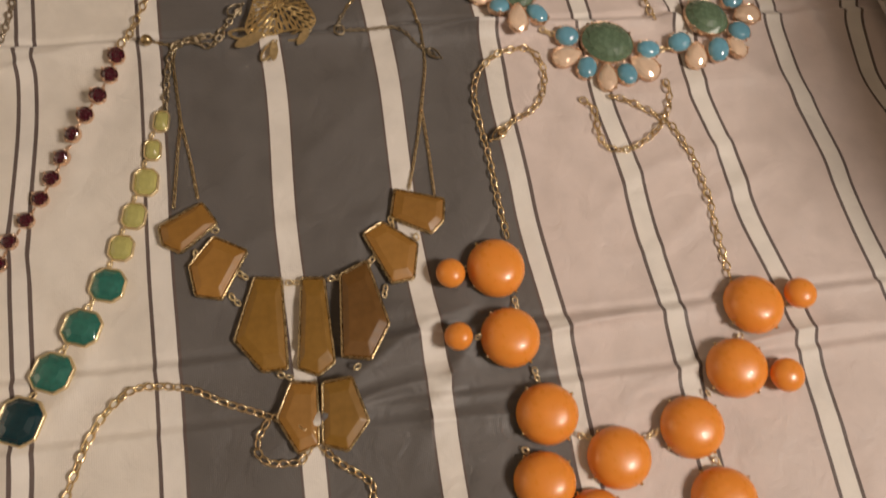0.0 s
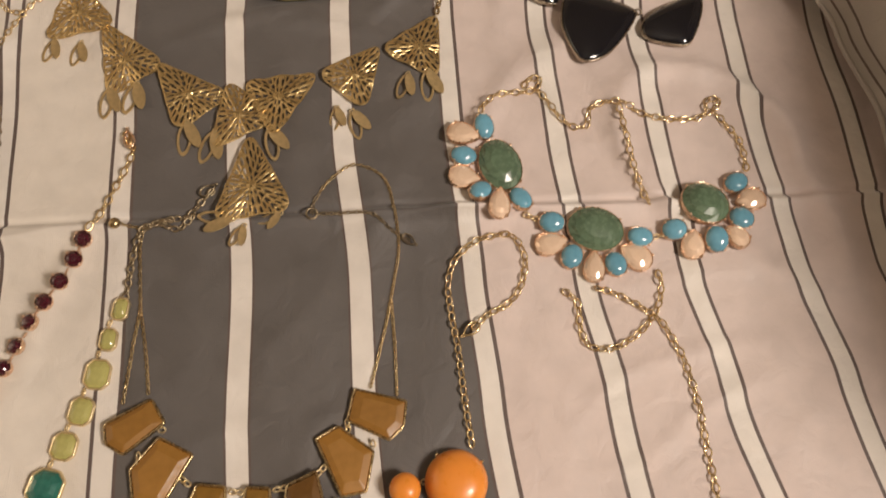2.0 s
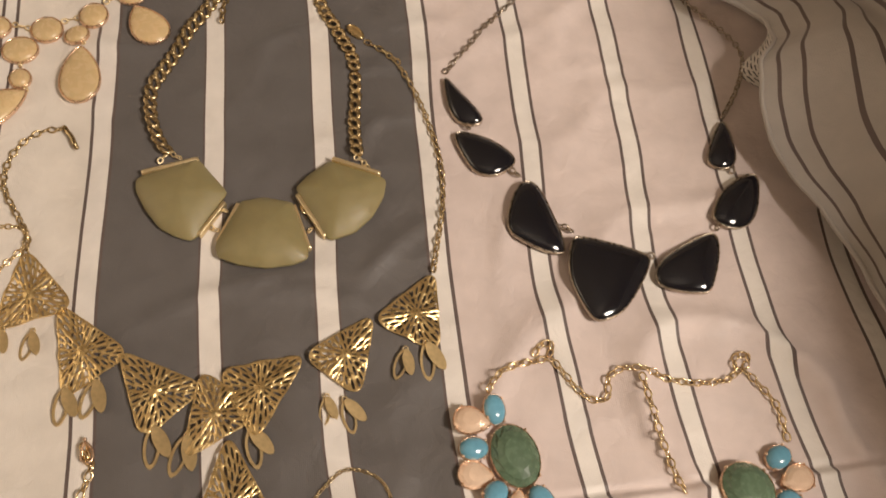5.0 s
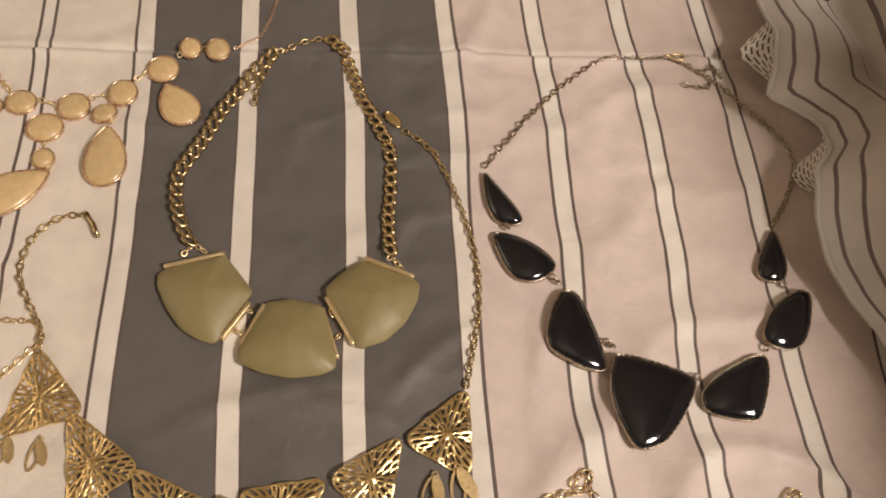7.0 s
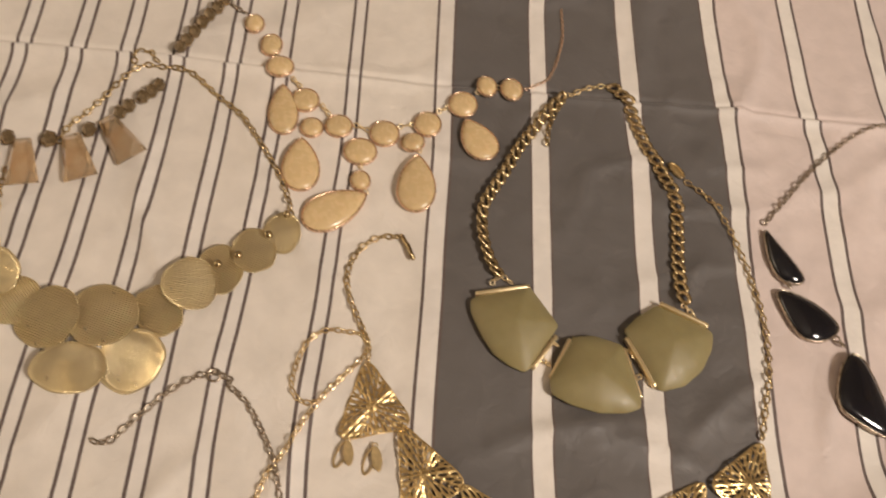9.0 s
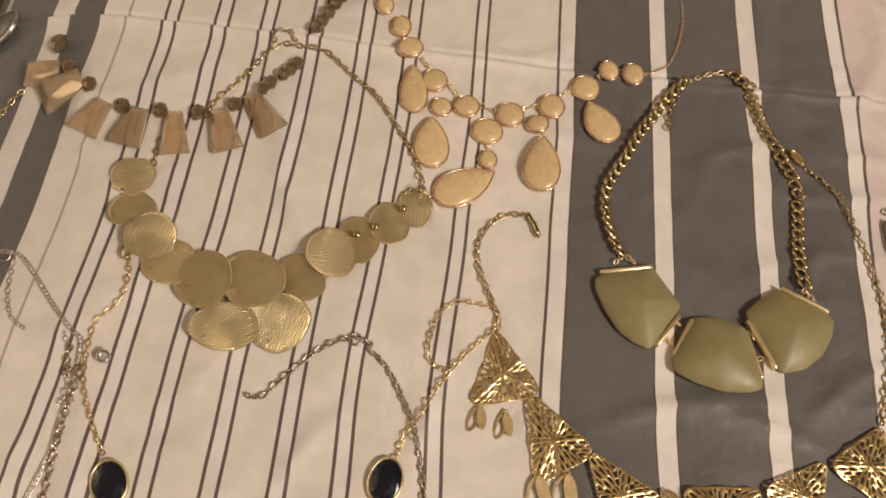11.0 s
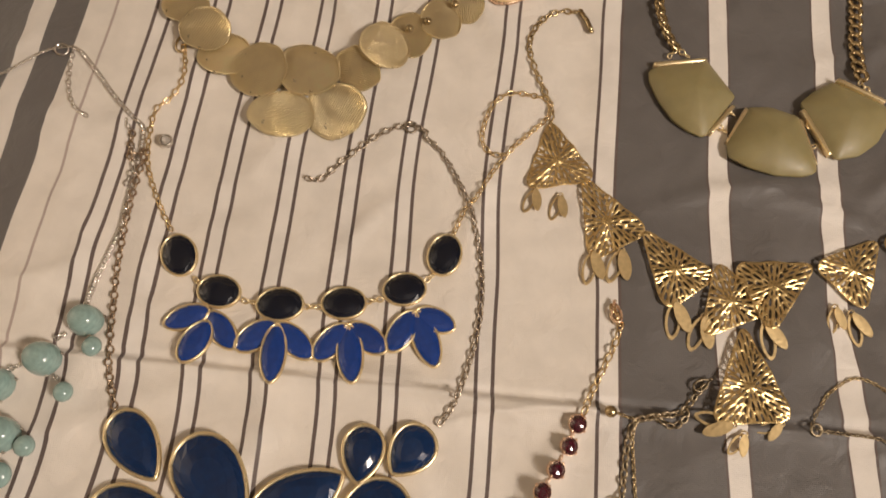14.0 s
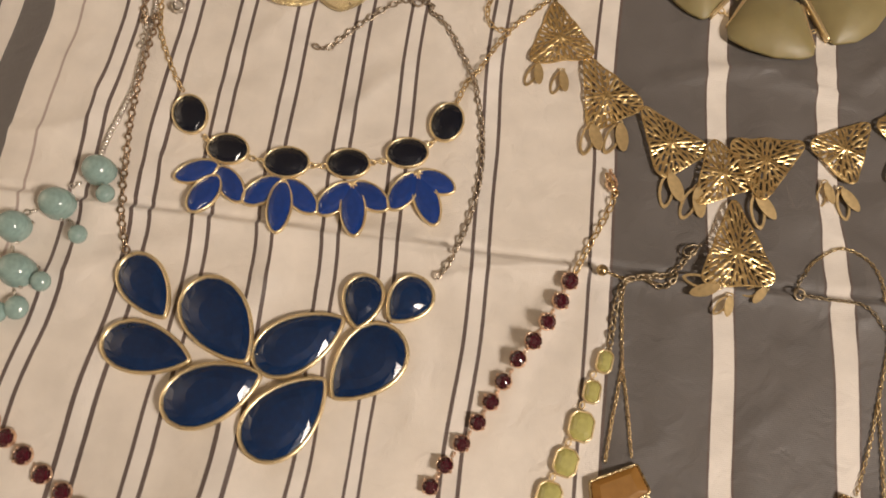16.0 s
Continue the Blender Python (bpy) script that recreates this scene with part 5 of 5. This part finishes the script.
chain(coins, [(0.3, 235.1), (-2.9, 245.5), (-8.8, 257.4), (-18.6, 272.3), (-30.2, 287.6), (-42.8, 297.9), (-55.7, 308.5), (-63.1, 310.3)], **CABLE_BRASS)
chain(coins, [(-107.3, 263.7), (-105.1, 272.3), (-98.6, 280.9), (-92.3, 291.1), (-84.8, 303.7), (-78.7, 309.5), (-70.2, 310), (-62.3, 310.4)], **CABLE_BRASS)
chain(coins, [(-125.1, 234.3), (-125.5, 243.6), (-124.8, 251.7)], **CABLE_BRASS)
chain(coins, [(-83.1, 310), (-82.7, 316.2), (-77.1, 317), (-71.9, 311.6)], **CABLE_BRASS)

# peach glass wedge necklace with smoky crystal beads
crystal = thing("glass_wedge_necklace", "peach glass wedge necklace with smoky crystal beads")
gem(crystal, -191.1, 280.9, 12.6, wedge(18.3, 13.8), **CRYSTAL)
gem(crystal, -176.7, 269.4, 35.6, wedge(21.5, 21), **CRYSTAL)
gem(crystal, -157.9, 254.8, 69.4, wedge(19.0, 16.5), **CRYSTAL)
gem(crystal, -139, 252.3, 80.8, wedge(20.7, 16.1), **CRYSTAL)
gem(crystal, -119.1, 251.6, 103.2, wedge(22.9, 14), **CRYSTAL)
gem(crystal, -97, 256.3, 112.9, wedge(23.5, 14.6), **CRYSTAL)
gem(crystal, -80.5, 267.7, 128.5, wedge(24.7, 14.5), **CRYSTAL)
gem(crystal, -187.2, 297.2, 8.1, oval(9.2, 12), **SMOKY_BEAD)
gem(crystal, -177.6, 283.3, 8, oval(6.9, 8.9), **SMOKY_BEAD)
gem(crystal, -163.2, 271.1, 7.8, oval(6.8, 8.7), **SMOKY_BEAD)
gem(crystal, -145.9, 262.9, 7.7, oval(6.8, 8.5), **SMOKY_BEAD)
gem(crystal, -127.9, 262.7, 7.7, oval(6.8, 8.5), **SMOKY_BEAD)
gem(crystal, -110.8, 264.3, 7.7, oval(7.4, 9.1), **SMOKY_BEAD)
gem(crystal, -94.5, 270.5, 7.7, oval(6.9, 8.5), **SMOKY_BEAD)
gem(crystal, -82.6, 280.8, 7.8, oval(6.5, 8), **SMOKY_BEAD)
gem(crystal, -79.4, 284.3, 7.8, oval(6.5, 8.1), **SMOKY_BEAD)
gem(crystal, -74.9, 290, 7.9, oval(6.6, 8.2), **SMOKY_BEAD)
gem(crystal, -71.9, 293.9, 7.9, oval(6.6, 8.2), **SMOKY_BEAD)
gem(crystal, -69.1, 298.4, 8, oval(6.1, 7.6), **SMOKY_BEAD)
gem(crystal, -63.1, 319.7, 7.1, oval(6.3, 8.3), **SMOKY_BEAD)
gem(crystal, -61, 325.9, 7.2, oval(6.9, 9.1), **SMOKY_BEAD)
gem(crystal, -58.6, 331.9, 7.3, oval(6.9, 9.2), **SMOKY_BEAD)
gem(crystal, -55.8, 338, 7.5, oval(7, 9.3), **SMOKY_BEAD)
gem(crystal, -53.2, 343.5, 7.6, oval(7.1, 9.4), **SMOKY_BEAD)
gem(crystal, -50.2, 349, 7.7, oval(7.1, 9.5), **SMOKY_BEAD)
gem(crystal, -47.8, 354.6, 7.8, oval(6.6, 8.9), **SMOKY_BEAD)
chain(crystal, [(-214.2, 247.7), (-209.7, 258.1), (-205.6, 266.3), (-200.6, 272)], **CABLE_BRASS)
chain(crystal, [(-46, 356.3), (-41.1, 351.7), (-35.7, 349.4)], **CABLE_PEWTER)

# grey oval stones in silver rims at the bed edge
silver = thing("grey_stone_necklace", "grey oval stones in silver rims at the bed edge")
gem(silver, -229.3, 315.1, 14.9, oval(26.5, 22.7), **GREYSTONE)
gem(silver, -237, 299.9, 8.1, oval(17.8, 22), **GREYSTONE)

# midnight ovals and cobalt blue leaf stones rimmed in gold
leaf = thing("leaf_necklace", "midnight ovals and cobalt blue leaf stones rimmed in gold")
gem(leaf, -106.2, 93.7, -63.1, oval(18.2, 14.5), **NIGHT)
gem(leaf, -87.3, 80.1, -6.1, oval(17.8, 13.8), **NIGHT)
gem(leaf, -62.6, 77.1, 5.9, oval(18.8, 14.0), **NIGHT)
gem(leaf, -38.3, 80.3, 5.9, oval(18.0, 14.0), **NIGHT)
gem(leaf, -15.6, 88.7, 14.2, oval(17.7, 14.2), **NIGHT)
gem(leaf, -1.2, 104.9, -98.7, oval(18.4, 14.2), **NIGHT)
gem(leaf, -97.3, 68.6, -154.4, navette(18.7, 9.8), **COBALT)
gem(leaf, -91.9, 59.1, -111.7, navette(19.1, 11.3), **COBALT)
gem(leaf, -82.9, 65, -46.3, navette(18.8, 10.1), **COBALT)
gem(leaf, -69.5, 63.8, -139.6, navette(18.8, 11.1), **COBALT)
gem(leaf, -61.5, 57.4, -85.4, navette(24.1, 10.2), **COBALT)
gem(leaf, -54.9, 63.5, -37.9, navette(20.1, 10.5), **COBALT)
gem(leaf, -40.9, 64.5, -126.2, navette(19.1, 10.8), **COBALT)
gem(leaf, -33, 60.5, -77.9, navette(24.2, 10.7), **COBALT)
gem(leaf, -27.5, 67.5, -29.4, navette(18.8, 10.8), **COBALT)
gem(leaf, -14.6, 71.7, -116.1, navette(19.8, 10.7), **COBALT)
gem(leaf, -5.3, 69.8, -64.4, navette(24.1, 10.9), **COBALT)
gem(leaf, -2.4, 77.7, -17.8, navette(17.4, 10.1), **COBALT)
chain(leaf, [(-111.8, 103.8), (-118.2, 113.2), (-124.7, 124.8), (-128.5, 134.4), (-130.4, 147.1), (-129.8, 157.3), (-124.9, 163.8), (-121.4, 173), (-122.3, 182.1), (-125.6, 190.3)], **CABLE_BRIGHT)
chain(leaf, [(0.9, 112.9), (3.5, 121.6), (5.4, 126.7), (9.6, 132.1), (14.5, 142.8), (20.9, 153.3), (29.8, 164.9), (37.7, 175), (36.9, 182.1), (28.6, 183.9), (20, 183.5), (13.1, 177.1), (9.7, 164.5), (10.3, 156.6), (15, 152.6), (20.2, 153.2)], **CABLE_BRIGHT)
chain(leaf, [(-98.5, 84.9), (-95.3, 82.6)], **LINKS)
chain(leaf, [(-78.1, 77.5), (-71.9, 77)], **LINKS)
chain(leaf, [(-53.7, 77.4), (-46.8, 78.1)], **LINKS)
chain(leaf, [(-30, 82), (-23.6, 83.8)], **LINKS)
chain(leaf, [(-7.8, 93.3), (-4.8, 96.6)], **LINKS)
clasp(leaf, -126, 190, 100, GOLD)

# large navy teardrop stones in wide gold rims
drops = thing("teardrop_necklace", "large navy teardrop stones in wide gold rims")
gem(drops, -104.9, 19.2, -47.6, drop(30.0, 18.3), **SAPPHIRE)
gem(drops, -74.2, 9.6, -46.5, drop(38.6, 24.8), **SAPPHIRE)
gem(drops, -99, -4.0, -6.8, drop(35.1, 19.9), **SAPPHIRE)
gem(drops, -44.1, 6.1, 35.9, drop(37.7, 21.9), **SAPPHIRE)
gem(drops, -23.4, 24.4, -92.4, drop(22.1, 16.3), **SAPPHIRE)
gem(drops, -6.4, 27.2, -123.9, drop(21.7, 17.5), **SAPPHIRE)
gem(drops, -18.2, 1.1, -126.3, drop(35.0, 25.0), **SAPPHIRE)
gem(drops, -71.1, -16.6, 28.1, drop(37.5, 23.0), **SAPPHIRE)
gem(drops, -43.6, -21.3, 52.8, drop(38.2, 24.5), **SAPPHIRE)
chain(drops, [(-115.8, 31.6), (-120.6, 42.5), (-125.3, 62.2), (-128.8, 81.7), (-130.4, 99.5), (-130.7, 119.6), (-130.4, 137.7), (-135.3, 133.7), (-137.3, 146.3)], **CABLE_COPPER)
chain(drops, [(3, 37.5), (8, 46.7), (12.6, 63.9), (15, 82.6), (13.8, 102.8), (10, 118), (5, 132.1), (-6.1, 149.9), (-14.4, 157.2), (-14.5, 159.9), (-22, 162.2)], **CABLE_PEWTER)
chain(drops, [(-22, 162.2), (-30, 159.1), (-37.7, 153.8), (-46, 145), (-51.9, 137.9), (-55.9, 133.2), (-62.3, 132.7)], **CABLE_PEWTER)
ring(drops, -21, 161, 6.0, PEWTER)

# milky aqua bead necklace on a silver chain
aqua = thing("aqua_bead_necklace", "milky aqua bead necklace on a silver chain")
gem(aqua, -134.8, 62.9, -14.3, oval(13.8, 12.3), **AQUA)
gem(aqua, -146, 46.9, -14, oval(14.5, 12.8), **AQUA)
gem(aqua, -160.6, 35.8, -13.8, oval(13, 12.5), **AQUA)
gem(aqua, -152.7, 18, -13.6, oval(14.9, 12.8), **AQUA)
gem(aqua, -128.6, 51.8, 6.3, oval(7.1, 7.7), **AQUA_SMALL)
gem(aqua, -134.6, 35.1, 6.1, oval(7, 7.5), **AQUA_SMALL)
gem(aqua, -142.3, 15.7, 6, oval(7.3, 7.6), **AQUA_SMALL)
gem(aqua, -148.7, 5, 5.9, oval(8.8, 9.1), **AQUA_SMALL)
gem(aqua, -155.5, 2.3, 5.9, oval(7.9, 8.2), **AQUA_SMALL)
chain(aqua, [(-137.6, 69.5), (-136.4, 80.3), (-134.2, 90.3), (-132.2, 101.6), (-132.1, 99.7), (-132, 116.5), (-131.9, 134), (-133.7, 148.1), (-139, 152.8), (-150, 163), (-161.8, 175.5), (-171.5, 183.9), (-180.3, 184.3), (-189.2, 181.2), (-198.6, 175.9), (-208.1, 171.1)], **CURB_SILVER)
chain(aqua, [(-172.7, 183.8), (-172.2, 174.8), (-169.6, 164), (-164.7, 155.1), (-157.5, 150.6)], **CABLE_SILVER)
chain(aqua, [(-141, 151.2), (-137.8, 143.7), (-134.1, 133.8), (-134.4, 121.2)], **CABLE_SILVER)
chain(aqua, [(-144.6, 54.8), (-140.9, 57.5)], **LINKS_SILVER)
chain(aqua, [(-158.5, 41.9), (-154.3, 43.9)], **LINKS_SILVER)
chain(aqua, [(-159.2, 28.6), (-157.9, 25.5)], **LINKS_SILVER)
chain(aqua, [(-141.3, 41.5), (-138.7, 39.6)], **LINKS_SILVER)
chain(aqua, [(-152, 11.2), (-151.5, 9.2)], **LINKS_SILVER)
chain(aqua, [(-147.3, 17), (-146.4, 16.4)], **LINKS_SILVER)
gem(aqua, -121.6, 141.9, 20, oval(5.5, 5.5), high=2, stone=RHINESTONE, metal=SILVER, rim=0.8, base=2.5, style='facet', lift=2)
ring(aqua, -178, 183, 6.5, SILVER)

# loose gold cable chain lying over the amber collar
lower = thing("gold_chain", "loose gold cable chain lying over the amber collar", "chain", "chains on the bed")
chain(lower, [(32.9, -124.2), (37.1, -112.9), (42.6, -101.4), (49.3, -93.6), (55.9, -89.5), (64.5, -89.4), (75.9, -92.1), (86.3, -97.9), (94.9, -101.8), (102.5, -105.2), (110.2, -107.6), (115.8, -112.3), (120.1, -118.9), (125.5, -124.9), (132, -129.7), (135.5, -133.7), (134.8, -139.3)], **CABLE_GOLD)
chain(lower, [(101.4, -106.4), (97.7, -111.8), (97.2, -117.6), (101.2, -121.1), (108, -122), (111.9, -121.6), (115.3, -117.2)], **CABLE_GOLD)
